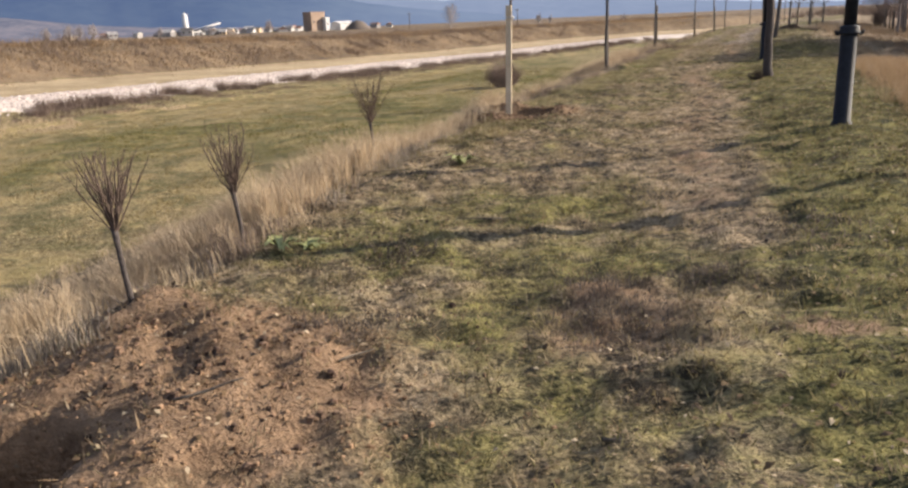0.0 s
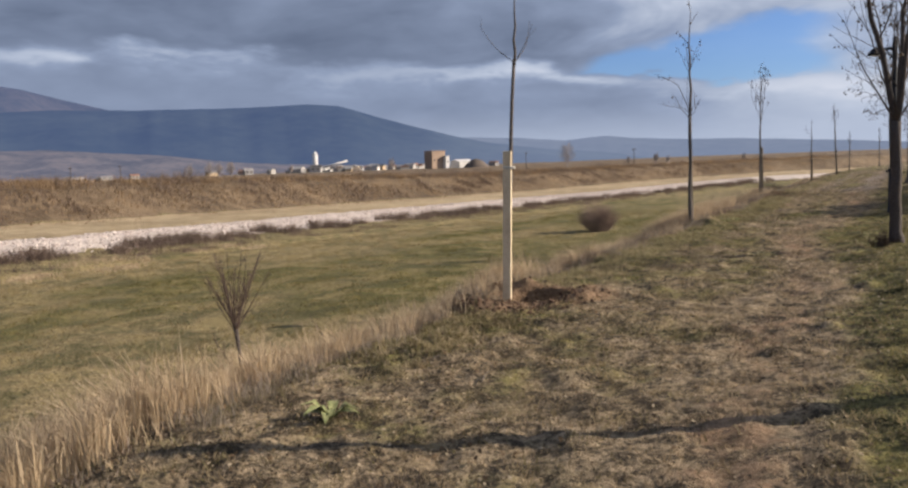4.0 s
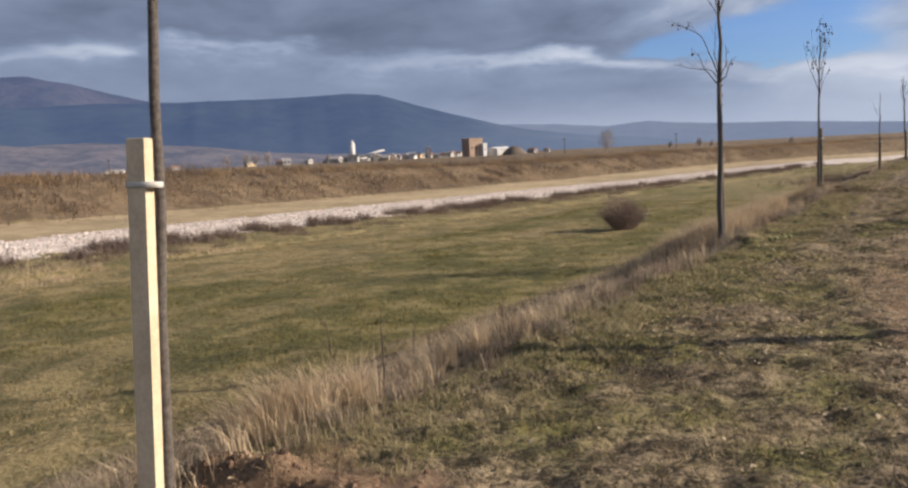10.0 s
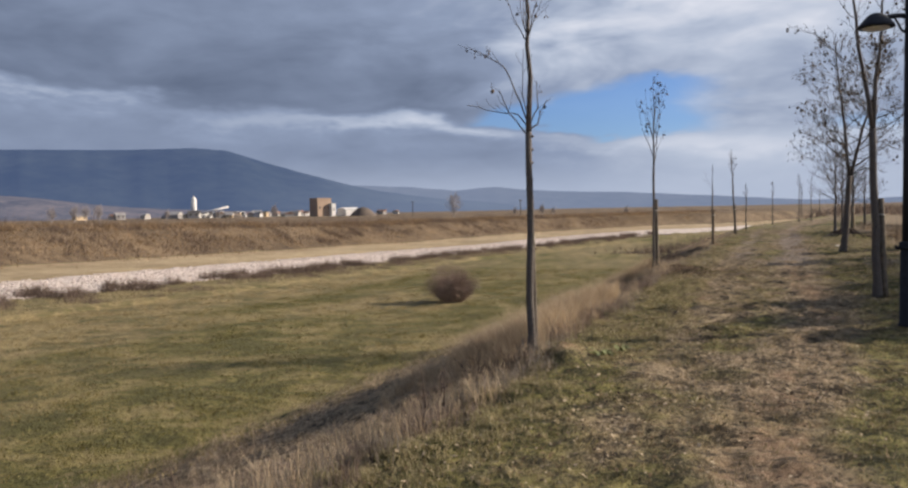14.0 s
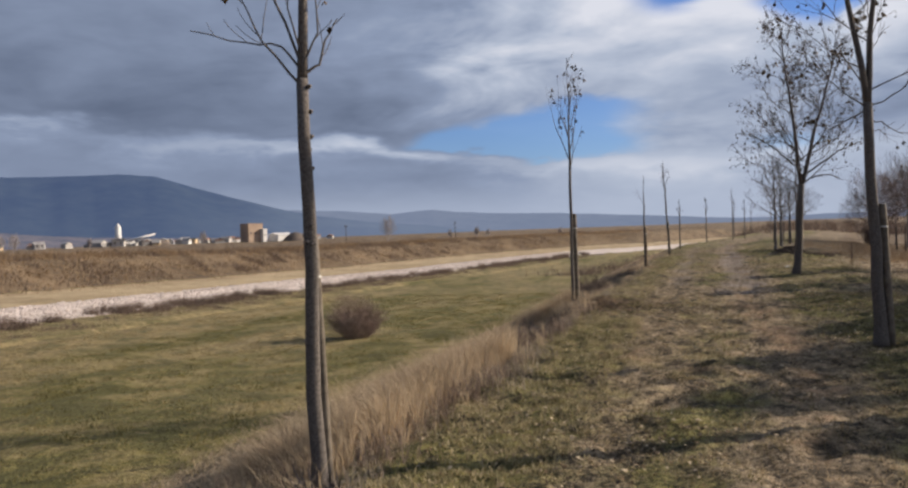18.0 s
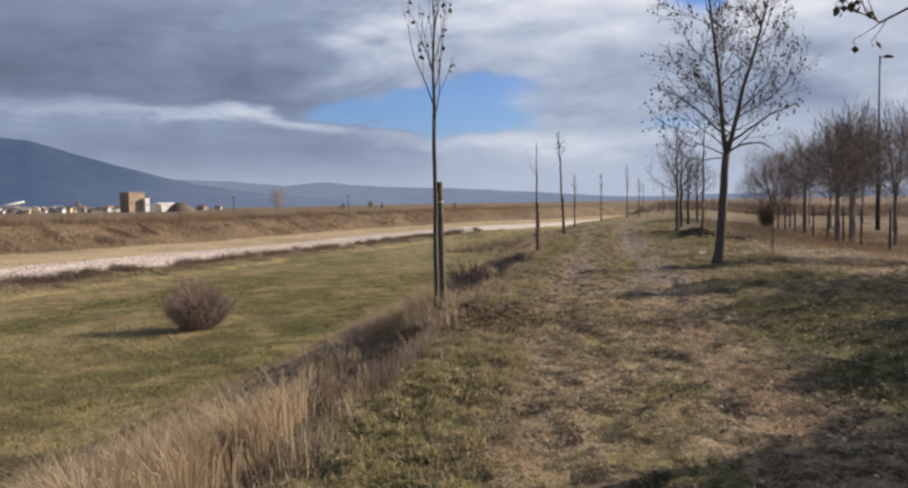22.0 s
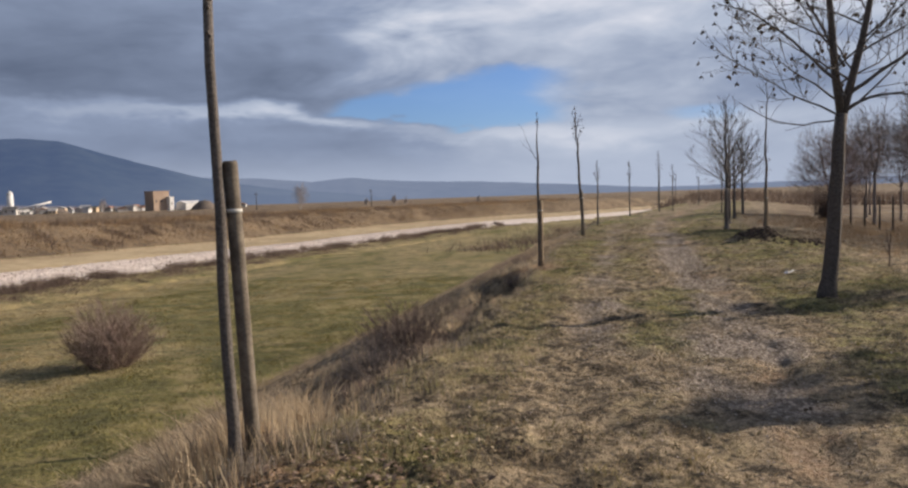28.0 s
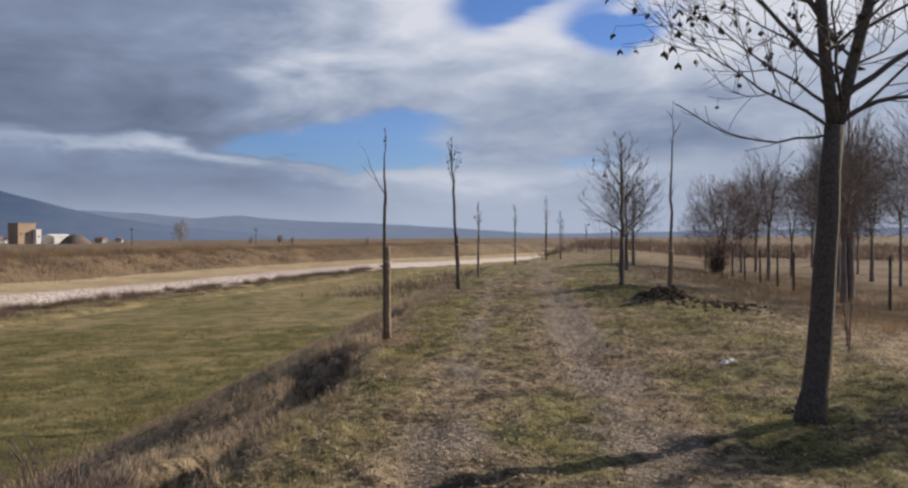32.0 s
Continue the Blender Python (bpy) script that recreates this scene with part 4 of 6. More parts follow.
# dark dead weeds where the turf is broken
spots = ((3.75, 3.7, 0.22), (3.5, 3.95, 0.2), (3.4, 4.4, 0.15), (4.0, 4.55, 0.12), (1.96, 4.85, 0.12), (2.3, 3.4, 0.15), (2.2, 7.6, 0.15), (4.6, 5.6, 0.2), (0.9, 16.6, 0.2), (1.2, 16.2, 0.15), (0.75, 19.0, 0.2), (0.5, 15.6, 0.2))
i = RNG.integers(0, len(spots), 5000)
sp = np.array(spots)[i]
u, v = sp[:, 0] + RNG.normal(0, 1, len(i)) * sp[:, 2], sp[:, 1] + RNG.normal(0, 1, len(i)) * sp[:, 2]
blades("dead_weeds", u, v, RNG.uniform(0.02, 0.10, len(u)), RNG.uniform(0.003, 0.008, len(u)), 1.5, np.clip(RNG.normal(0.7, 0.3, len(u)), 0, 1), M_DEAD, "dark dead weeds matted in broken turf", "weeds")

# blond grass down the side of the bank, in fountain-shaped tussocks


def fountains(name, cu, cv, per, spread_r, height, width, lean, tint, mat, label, drift=(0.0, 0.0)):
    """Tussocks whose blades lean outwards from the middle of each."""
    i = np.repeat(np.arange(len(cu)), per)
    a, r = RNG.uniform(0, 2 * np.pi, len(i)), np.sqrt(RNG.uniform(0, 1, len(i)))
    u, v = cu[i] + np.cos(a) * r * spread_r[i], cv[i] + np.sin(a) * r * spread_r[i]
    ox, oy = np.cos(a) * r * lean + RNG.normal(0, 0.15, len(i)), np.sin(a) * r * lean + RNG.normal(0, 0.15, len(i))
    dx, dy = CB * ox + SB * oy + drift[0], -SB * ox + CB * oy + drift[1]
    blades(name, u + lip(v), v, height[i] * RNG.uniform(0.5, 1.1, len(i)), RNG.uniform(0.6, 1.4, len(i)) * width, 0.0, np.clip(tint[i] + RNG.normal(0, 0.12, len(i)), 0, 1), mat, label, drift=(dx, dy))


cu, cv = scatter(4200, -2.5, -0.3, -2, 62)
dens = 0.75 * vnoise(cu * 0.5, cv, 2.6, 111, 3) + 0.6 * (bump(cu, cv, -1.2, 28.3, 2, 2.0) + 1.5 * bump(cu, cv, -0.8, 7.6, 1.2, 3.0) + bump(cu, cv, -0.7, 14.6, 0.5, 0.4) + bump(cu, cv, -1.2, 36.3, 2, 0.9)) - 0.5 * (bump(cu, cv, -1, 32.5, 2, 1.6) + 3 * bump(cu, cv, -0.6, 42.5, 1.2, 4)) - 0.1
dens = dens - 0.45 * sm(cv, 29.6, 30.6) - 0.18 * sm(cv, 15.5, 17) * (1 - sm(cv, 23, 25)) - 0.5 * sm(cu, -0.75, -0.45) * (1 - sm(cv, 5.0, 6.2))
k = dens + RNG.normal(0, 0.1, len(cu)) > 0.0
belts = [(*scatter(n, a, b, c, d), np.full(n, e)) for n, a, b, c, d, e in ((300, -1.35, -0.25, 5.6, 11.8, 0.40), (80, -1.5, -0.75, 3.2, 5.8, 0.30), (40, -1.0, -0.5, 14.2, 15.2, 0.4), (430, -1.8, -0.4, 25.4, 29.8, 0.55), (110, -1.7, -0.5, 35.0, 37.0, 0.45))]
cu, cv, dens = (np.concatenate([z[k]] + [b[j] for b in belts]) for j, z in enumerate((cu, cv, dens)))
fountains("tall_dry_grass", cu, cv, 36, RNG.uniform(0.05, 0.14, len(cu)), RNG.uniform(0.28, 0.56, len(cu)) * np.clip(0.75 + 0.7 * dens, 0.6, 1.25), 0.008, 0.6, np.clip(RNG.normal(0.10, 0.15, len(cu)) + 0.55 * vnoise(cu, cv, 1.1, 115, 2), 0, 1), M_STRAW, "tall blond dry grass in tussocks on the bank side", drift=(-0.28, 0.04))
u, v = clumped(70000, -6.5, -0.9, -2, 66, 1100, 0.24)
k = vnoise(u, v, 1.6, 116, 3) + RNG.normal(0, 0.2, len(u)) > -0.15
u, v = u[k], v[k]
blades("lower_dry_grass", u + lip(v), v, RNG.uniform(0.05, 0.22, len(u)), RNG.uniform(0.004, 0.010, len(u)), 1.1, np.clip(RNG.normal(0.5, 0.25, len(u)) + 0.6 * vnoise(u, v, 1.1, 117, 2), 0, 1), M_STRAW, "thin dry grass at the foot of the bank", drift=(0.15, 0.05), plain=True)
# thin pale stalks standing through the weeds all along the side
cu, cv = clumped(15000, -1.7, -0.02, 13.5, 62, 900, 0.10)
du, dv = clumped(4000, -1.5, 0.0, 2.5, 13.5, 240, 0.10)
u, v = np.concatenate([cu, du]), np.concatenate([cv, dv])
blades("pale_stalks", u + lip(v), v, RNG.uniform(0.10, 0.38, len(u)) * np.where(v > 36, 0.6, 1.0), RNG.uniform(0.004, 0.008, len(u)), 1.2, np.clip(RNG.normal(0.1, 0.2, len(u)), 0, 1), M_STRAW, "thin pale grass stalks among weeds on the bank side", drift=(-0.3, 0.0))
# grey weeds on the lip
u, v = clumped(70000, -1.6, 0.15, -1, 64, 700, 0.13)
k = vnoise(u * 0.3, v, 2.2, 113, 2) + RNG.normal(0, 0.25, len(u)) > -0.15
u, v = u[k], v[k]
blades("grey_weeds", u + lip(v), v, RNG.uniform(0.05, 0.22, len(u)) * np.where(v > 36, 0.6, 1.0), RNG.uniform(0.003, 0.008, len(u)), 1.1, np.clip(RNG.normal(0.25, 0.3, len(u)), 0, 1), M_WEED, "matted grey and brown weeds along the edge of the bank", "weeds")
# low brown tangle over the side of the bank and ragged at its foot
u, v = clumped(34000, -2.9, -0.5, 9, 50, 620, 0.22)
k = vnoise(u * 0.4, v, 1.5, 171, 3) + RNG.normal(0, 0.2, len(u)) > -0.1 + 0.3 * sm(u, -2.2, -2.9)
u, v = u[k], v[k]
blades("side_weeds", u + lip(v), v, RNG.uniform(0.05, 0.20, len(u)) * np.clip(0.9 + 0.9 * vnoise(u, v, 0.7, 172, 2), 0.3, 1.6), RNG.uniform(0.004, 0.010, len(u)), 1.6, np.clip(RNG.normal(0.3, 0.35, len(u)), 0, 1), M_WEED, "low matted brown weeds over the side of the bank", "weeds", drift=(-0.15, 0.0))
# purple-brown weeds in the hollow below the lip
cu, cv = [], []
# the stretch from v 2.2 to 5.4 stands in for shade beside the mound
for va, vb, n in ((14.8, 25, 3600), (29.8, 33.8, 4500), (37.4, 43.2, 7000), (48.0, 54.5, 7000), (25, 60, 5500), (1, 12, 3000), (10.8, 12.4, 3500), (2.2, 5.4, 4500)):
    a, b = clumped(n, -1.75, -0.35, va, vb, max(20, n // 200), 0.15)
    cu.append(a)
    cv.append(b)
for va, vb, n in ((23.6, 34.0, 3800), (14.5, 22.5, 2200), (4.5, 11.8, 1800)):
    a, b = clumped(n, -0.36, 0.06, va, vb, n // 30, 0.07)
    cu.append(a)
    cv.append(b)
u, v = np.concatenate(cu), np.concatenate(cv)
blades("dark_weeds", u + lip(v), v, RNG.uniform(0.05, 0.28, len(u)) * np.clip(0.8 + 0.9 * vnoise(u, v, 0.8, 141, 2), 0.25, 1.5), RNG.uniform(0.003, 0.007, len(u)), 1.5, np.clip(RNG.normal(0.35, 0.3, len(u)), 0, 1), M_BRAMBLE, "tangled purple-brown dead weeds below the edge, partly darkening a shaded hollow", "weeds", drift=(-0.2, 0.0))
# dry grass torn up with the dug earth
hu = np.concatenate([RNG.normal(1.9, 0.6, 2600), RNG.normal(0.75, 0.5, 1500), RNG.normal(-0.3, 0.45, 1300), RNG.normal(0.1, 0.6, 1800)])
hv = np.concatenate([RNG.normal(2.75, 0.5, 2600), RNG.normal(12.9, 0.5, 1500), RNG.normal(12.4, 0.35, 1300), RNG.normal(34.1, 0.6, 1800)])
k = (pit(hu, hv, 1.62, 1.87, 0.40, 0.35) + pit(hu, hv, 0.44, 13.09, 0.38, 0.40)) < 0.3
hu, hv = hu[k], hv[k]
blades("torn_grass", hu, hv, RNG.uniform(0.03, 0.09, len(hu)), RNG.uniform(0.004, 0.008, len(hu)), 1.9, np.clip(RNG.normal(0.25, 0.3, len(hu)), 0, 1), M_BRUSH, "dry orange-brown grass torn up with dug earth", plain=True)
# grey-green leafy weeds near the planted stake
u, v = clumped(5000, -0.3, 0.9, 9.6, 12.0, 60, 0.10)
blades("leafy_weeds", u, v, RNG.uniform(0.03, 0.09, len(u)), RNG.uniform(0.008, 0.018, len(u)), 1.3, np.clip(RNG.normal(0.55, 0.3, len(u)), 0, 1), M_GRASS, "grey-green leafy weeds at the edge of the turf", "weeds")
cu, cv = clumped(9000, -0.25, 1.0, 23.5, 31.5, 120, 0.09)
du, dv = clumped(6000, -0.25, 0.8, 14.8, 21.5, 90, 0.08)
u, v = np.concatenate([cu, du]), np.concatenate([cv, dv])
blades("leafy_weeds", u, v, RNG.uniform(0.02, 0.075, len(u)), RNG.uniform(0.008, 0.020, len(u)), 1.4, np.clip(RNG.normal(0.4, 0.35, len(u)), 0, 1), M_TUFT, "pale grey-green leafy weeds along the lip", "weeds")
# orange-brown grass beyond the lamps
u, v = clumped(60000, 6.6, 16, -2, 76, 1200, 0.35)
k = vnoise(u, v, 2.0, 119, 3) + RNG.normal(0, 0.2, len(u)) > -0.15
u, v = u[k], v[k]
blades("rough_dry_grass", u, v, RNG.uniform(0.08, 0.34, len(u)), RNG.uniform(0.006, 0.012, len(u)), 1.0, np.clip(RNG.normal(0.55, 0.25, len(u)) + 0.6 * vnoise(u, v, 1.5, 120, 2), 0, 1), M_BRUSH, "rough brown grass beside the fence", plain=True)
u, v = clumped(36000, 6.0, 8.8, 10.5, 24, 420, 0.20)
blades("golden_grass", u, v, RNG.uniform(0.08, 0.36, len(u)), RNG.uniform(0.004, 0.010, len(u)), 0.9, np.clip(RNG.normal(0.25, 0.3, len(u)), 0, 1), M_BRUSH, "tall golden-brown grass beyond the lamp", plain=True)
# field turf
u, v = scatter(290000, -27.5, -4.6, 3, 78)
c1 = vnoise(u, v * 0.6, 0.8, 118, 3)
k = c1 + RNG.normal(0, 0.25, len(u)) > -0.1
u, v, c1 = u[k], v[k], c1[k]
tuft = vnoise(u, v, 0.32, 122, 2)
k = tuft + RNG.normal(0, 0.2, len(u)) > -0.15
u, v, c1, tuft = u[k], v[k], c1[k], tuft[k]
c1 = c1 + 0.8 * tuft
blades("field_grass", u, v, RNG.uniform(0.03, 0.09, len(u)) * np.clip(1 + 1.3 * c1, 0.5, 2.2), RNG.uniform(0.010, 0.022, len(u)), 1.0, np.clip(green_at(u, v) * 1.2 - 0.15 + 0.5 * c1 + RNG.normal(0, 0.15, len(u)), 0, 1), M_FIELD, "mown field grass, green and straw in streaks", plain=True)
# tufts and scrub before the pale road
cu, cv = clumped(20000, -36.0, -31.0, -10, 190, 300, 0.5)
du, dv = clumped(46000, -37.3, -34.4, -10, 190, 210, 0.50)
u, v = np.concatenate([cu, du]), np.concatenate([cv, dv])
blades("road_scrub", u + bend(u, v), v, RNG.uniform(0.08, 0.60, len(u)) * np.where(np.arange(len(u)) < 20000, 0.7, 1.45), RNG.uniform(0.015, 0.04, len(u)), 1.0, np.clip(RNG.normal(0.25, 0.3, len(u)) + 0.5 * vnoise(u, v, 1.5, 151, 2), 0, 1), M_SCRUB, "grey-brown scrub below the rubble of the road", "scrub", plain=True)
u, v = clumped(26000, -35.2, -31.0, -10, 120, 420, 0.45)
blades("ditch_grass", u + bend(u, v), v, RNG.uniform(0.08, 0.28, len(u)), RNG.uniform(0.012, 0.03, len(u)), 1.1, np.clip(RNG.normal(0.3, 0.25, len(u)), 0, 1), M_TUFT, "dry tan grass between scrub and field", plain=True)
u, v = clumped(4500, -32, -26, 5, 40, 26, 0.55)
blades("pale_tufts", u, v, RNG.uniform(0.10, 0.30, len(u)), RNG.uniform(0.015, 0.03, len(u)), 0.6, np.clip(RNG.normal(0.05, 0.1, len(u)), 0, 1), M_STRAW, "pale tufts of grass at the ditch")
u, v = clumped(60000, -68, -54.5, -20, 260, 1500, 1.5)
blades("far_bank_brush", u + bend(u, v), v, RNG.uniform(0.10, 0.36, len(u)), RNG.uniform(0.06, 0.16, len(u)), 2.0, np.clip(RNG.normal(0.45, 0.15, len(u)) + 0.9 * vnoise(u, v, 4, 131, 3), 0, 1), M_BRUSH, "brown brush on the far bank", "scrub", plain=True)


u, v = clumped(20000, -63.5, -55, -20, 220, 330, 0.95)
blades("bank_bushes", u + bend(u, v), v, RNG.uniform(0.15, 0.75, len(u)), RNG.uniform(0.03, 0.08, len(u)), 0.9, np.clip(RNG.normal(0.30, 0.3, len(u)), 0, 1), M_HEDGE, "dark leafless bushes scattered on the far bank", "bushes")
u, v = clumped(40000, -68, -61, -20, 300, 800, 1.0)
du, dv = clumped(14000, -74, -63, -20, 320, 150, 1.4)
blades("crest_bushes", du + bend(du, dv), dv, RNG.uniform(0.4, 1.7, len(du)), RNG.uniform(0.04, 0.09, len(du)), 0.8, np.clip(RNG.normal(0.35, 0.3, len(du)), 0, 1), M_HEDGE, "leafless brown bushes along the crest of the far bank", "bushes", plain=True)
blades("crest_brush", u + bend(u, v), v, RNG.uniform(0.25, 0.9, len(u)), RNG.uniform(0.03, 0.08, len(u)), 0.8, np.clip(RNG.normal(0.5, 0.35, len(u)), 0, 1), M_BRUSH, "brown weeds along the crest of the far bank", "scrub", plain=True)


u, v = clumped(42000, -18, 150, 108, 185, 700, 1.7)
blades("far_hedgerow", u + bend(u, v), v, RNG.uniform(0.3, 1.5, len(u)), RNG.uniform(0.04, 0.11, len(u)), 0.9, np.clip(RNG.normal(0.7, 0.3, len(u)), 0, 1), M_HEDGE, "brown scrub and hedges closing the far end of the bank", "scrub", plain=True)


def lumps(name, u, v, size, mat, label, category, flat=0.6, sink=0.35, lift=0.0):
    """Stones or clods: uneven eight-faced lumps with a cut top."""
    n = len(u)
    x, y = XY(u, v)
    z = H(u, v) + size * (flat * 0.5 - sink * flat) + lift
    ring = np.arange(5) * 2 * np.pi / 5
    rot = RNG.uniform(0, 6.28, n)
    verts = np.zeros((n, 11, 3))
    for k in range(5):
        for lay, rr, zz in ((0, 0.52, -0.35), (5, 0.40, 0.30)):
            a = ring[k] + rot + lay * 0.12
            r = size * rr * RNG.uniform(0.75, 1.25, n)
            verts[:, lay + k] = np.stack([x + np.cos(a) * r, y + np.sin(a) * r, z + size * flat * (zz + RNG.uniform(-0.12, 0.12, n))], -1)
    verts[:, 10] = np.stack([x, y, z + size * flat * 0.5], -1)
    f = []
    i = np.arange(n) * 11
    for k in range(5):
        m = (k + 1) % 5
        f += [np.stack([i + k, i + m, i + 5 + m], -1), np.stack([i + k, i + 5 + m, i + 5 + k], -1), np.stack([i + 5 + k, i + 5 + m, i + 10], -1)]
    ob = bulk(name, verts.reshape(-1, 3), np.concatenate(f), mat, label, category)
    ob.data.polygons.foreach_set("use_smooth", np.zeros(len(ob.data.polygons), bool))
    return ob


u, v = scatter(10500, -42.2, -35.9, -12, 190)
lumps("road_rubble", u + bend(u, v), v, RNG.uniform(0.06, 0.24, len(u)), M_STONE, "pale rubble along the shoulder of the road", "rubble")
piles = ((1.9, 2.8, 0.6, 0.45, 1700), (2.3, 2.1, 0.45, 0.4, 800), (-0.2, 12.85, 0.55, 0.45, 1500), (0.5, 13.0, 0.45, 0.5, 1000), (-0.05, 23.7, 0.4, 0.45, 300), (-0.1, 34.6, 0.4, 0.6, 400), (0, 46.6, 0.4, 0.5, 250))
uc = np.concatenate([RNG.normal(a, c, n) for a, b, c, d, n in piles])
vc = np.concatenate([RNG.normal(b, d, n) for a, b, c, d, n in piles])
hu, hv = np.concatenate([RNG.normal(4.9, 0.26, 1200), RNG.normal(6.0, 0.33, 260)]), np.concatenate([RNG.normal(52.4, 0.26, 1200), RNG.normal(51.6, 0.3, 260)])
lumps("dark_mulch", hu, hv, RNG.uniform(0.02, 0.09, len(hu)), M_MULCH, "heap of dark mulch and earth beside the track", "earth", 0.7)
du, dv = np.concatenate([RNG.normal(-0.35, 0.22, 900), RNG.normal(0.05, 0.4, 700), RNG.normal(0.75, 0.25, 500), RNG.normal(1.9, 0.5, 260)]), np.concatenate([RNG.normal(12.55, 0.38, 900), RNG.normal(12.28, 0.16, 700), RNG.normal(13.0, 0.35, 500), RNG.normal(2.75, 0.35, 260)])
lumps("dark_clods", du, dv, 0.010 + 0.045 * RNG.uniform(0, 1, len(du)) ** 3, M_CLOD_DARK, "darker clods on the dug earth", "earth", 0.8, 0.25)
lumps("earth_clods", uc, vc, 0.005 + 0.024 * RNG.uniform(0, 1, len(uc)) ** 5, M_CLOD, "loose clods of dug reddish earth", "earth", 0.75)
u = np.concatenate([RNG.normal(2.7, 0.42, 4200), RNG.normal(1.35, 0.4, 1600), RNG.normal(2.5, 0.8, 1800)])
v = np.concatenate([RNG.uniform(35, 62, 4200), RNG.uniform(36, 60, 1600), RNG.normal(37.3, 1.4, 1800)])
lumps("track_pebbles", u, v, 0.005 + 0.014 * RNG.uniform(0, 1, len(u)) ** 2, M_PEBBLE, "grey pebbles pressed into the wheel tracks", "gravel", 0.6)


def litter(n, u0, u1, v0, v1, size, mat, name, label, heap=None):
    u, v = scatter(n, u0, u1, v0, v1)
    k = vnoise(u, v, 1.6, 121, 2) + RNG.normal(0, 0.35, n) > 0.05
    u, v = u[k], v[k]
    if heap:
        u, v = RNG.normal(heap[0], heap[2], n), RNG.normal(heap[1], heap[3], n)
    n = len(u)
    x, y = XY(u, v)
    z = H(u, v) + 0.012
    a = RNG.uniform(0, 6.28, n)
    s = RNG.uniform(0.6, 1.3, n) * size
    d = np.stack([np.cos(a), np.sin(a), RNG.uniform(-0.2, 0.5, n)], -1) * s[:, None]
    e = np.stack([-np.sin(a), np.cos(a), RNG.uniform(-0.3, 0.3, n)], -1) * (s * 0.55)[:, None]
    p = np.stack([x, y, z], -1)
    up = np.array([0, 0, 1.0]) * (s * 0.25)[:, None]
    verts = np.stack([p - d * 0.5, p + e * 0.6 + up, p + d * 0.6 + up * 0.4, p - e * 0.6 + up], 1).reshape(-1, 3)
    i = np.arange(n) * 4
    faces = np.concatenate([np.stack([i, i + 1, i + 3], -1), np.stack([i + 1, i + 2, i + 3], -1)])
    bulk(name, verts, faces, mat, label, "leaves")


litter(15000, -0.4, 6.5, 14, 36, 0.036, M_LITTER, "fallen_leaves", "curled pale fallen leaves on the turf")
litter(6500, -0.4, 6.0, -1, 15, 0.027, M_LITTER, "fallen_leaves", "curled pale fallen leaves on the turf")
litter(30000, 0.0, 6.0, -1, 36, 0.036, M_LEAF, "brown_leaves", "dark brown fallen leaves on the turf")

litter(1900, 0, 1, 0, 1, 0.044, M_RED_LEAF, "heaped_leaves", "reddish leaves heaped at the foot of a young tree", (0.1, 34.0, 0.62, 0.55))
litter(2000, 0, 1, 0, 1, 0.045, M_LEAF, "heaped_leaves", "dark leaves heaped at the foot of a young tree", (0.0, 33.9, 0.5, 0.5))
litter(16000, 0.0, 6.0, 33, 50, 0.028, M_LITTER, "fallen_leaves", "small pale fallen leaves on the track and turf")
litter(12000, 0.0, 6.0, 33, 50, 0.034, M_LEAF, "brown_leaves", "dark brown fallen leaves on the turf")


# ---------- trees ----------
def wander(p, d, length, bits, rng, wob, rise=0.0):
    """A bent line of points from p along d."""
    pts, p, d = [Vector(p)], Vector(p), Vector(d).normalized()
    for _ in range(bits):
        d = (d + Vector((rng.uniform(-wob, wob), rng.uniform(-wob, wob), rng.uniform(-wob, wob) * 0.6 + rise))).normalized()
        p = p + d * (length / bits)
        pts.append(p)
    return pts


def twigs(geo, pts, r, rng, level, count, length, leaves, leaf_rate, leaf_size, spread_a=0.8, rise=0.10, thin=0.0015, first=0.2):
    """Side shoots along a limb, down to the given level."""
    n = len(pts)
    for c in range(count):
        f = first + (1 - first) * (c + rng.random()) / count
        i = min(int(f * (n - 1)), n - 2)
        p = pts[i].lerp(pts[i + 1], f * (n - 1) - i)
        d = (pts[i + 1] - pts[i]).normalized()
        a = rng.uniform(0, 6.28)
        side = d.orthogonal().normalized()
        side = (side * math.cos(a) + d.cross(side) * math.sin(a)) * spread_a * rng.uniform(0.7, 1.3)
        q = wander(p, d + side, length * rng.uniform(0.6, 1.15) * (1.2 - 0.6 * f), 4, rng, 0.18, rise)
        rr = r * (1 - 0.6 * f)
        geo.tube(q, [rr * (1 - 0.8 * j / 4) + thin for j in range(5)], 4 if level > 1 else 3, False)
        if level > 1:
            twigs(geo, q, rr * 0.55, rng, level - 1, max(2, count - 2), length * 0.5, leaves, leaf_rate, leaf_size, spread_a, rise, thin)
        for _ in range(3):
            if leaves is not None and rng.random() < leaf_rate:
                leaves.bunch(q[rng.randint(3, 4)], leaf_size * rng.uniform(0.6, 1.3), rng)


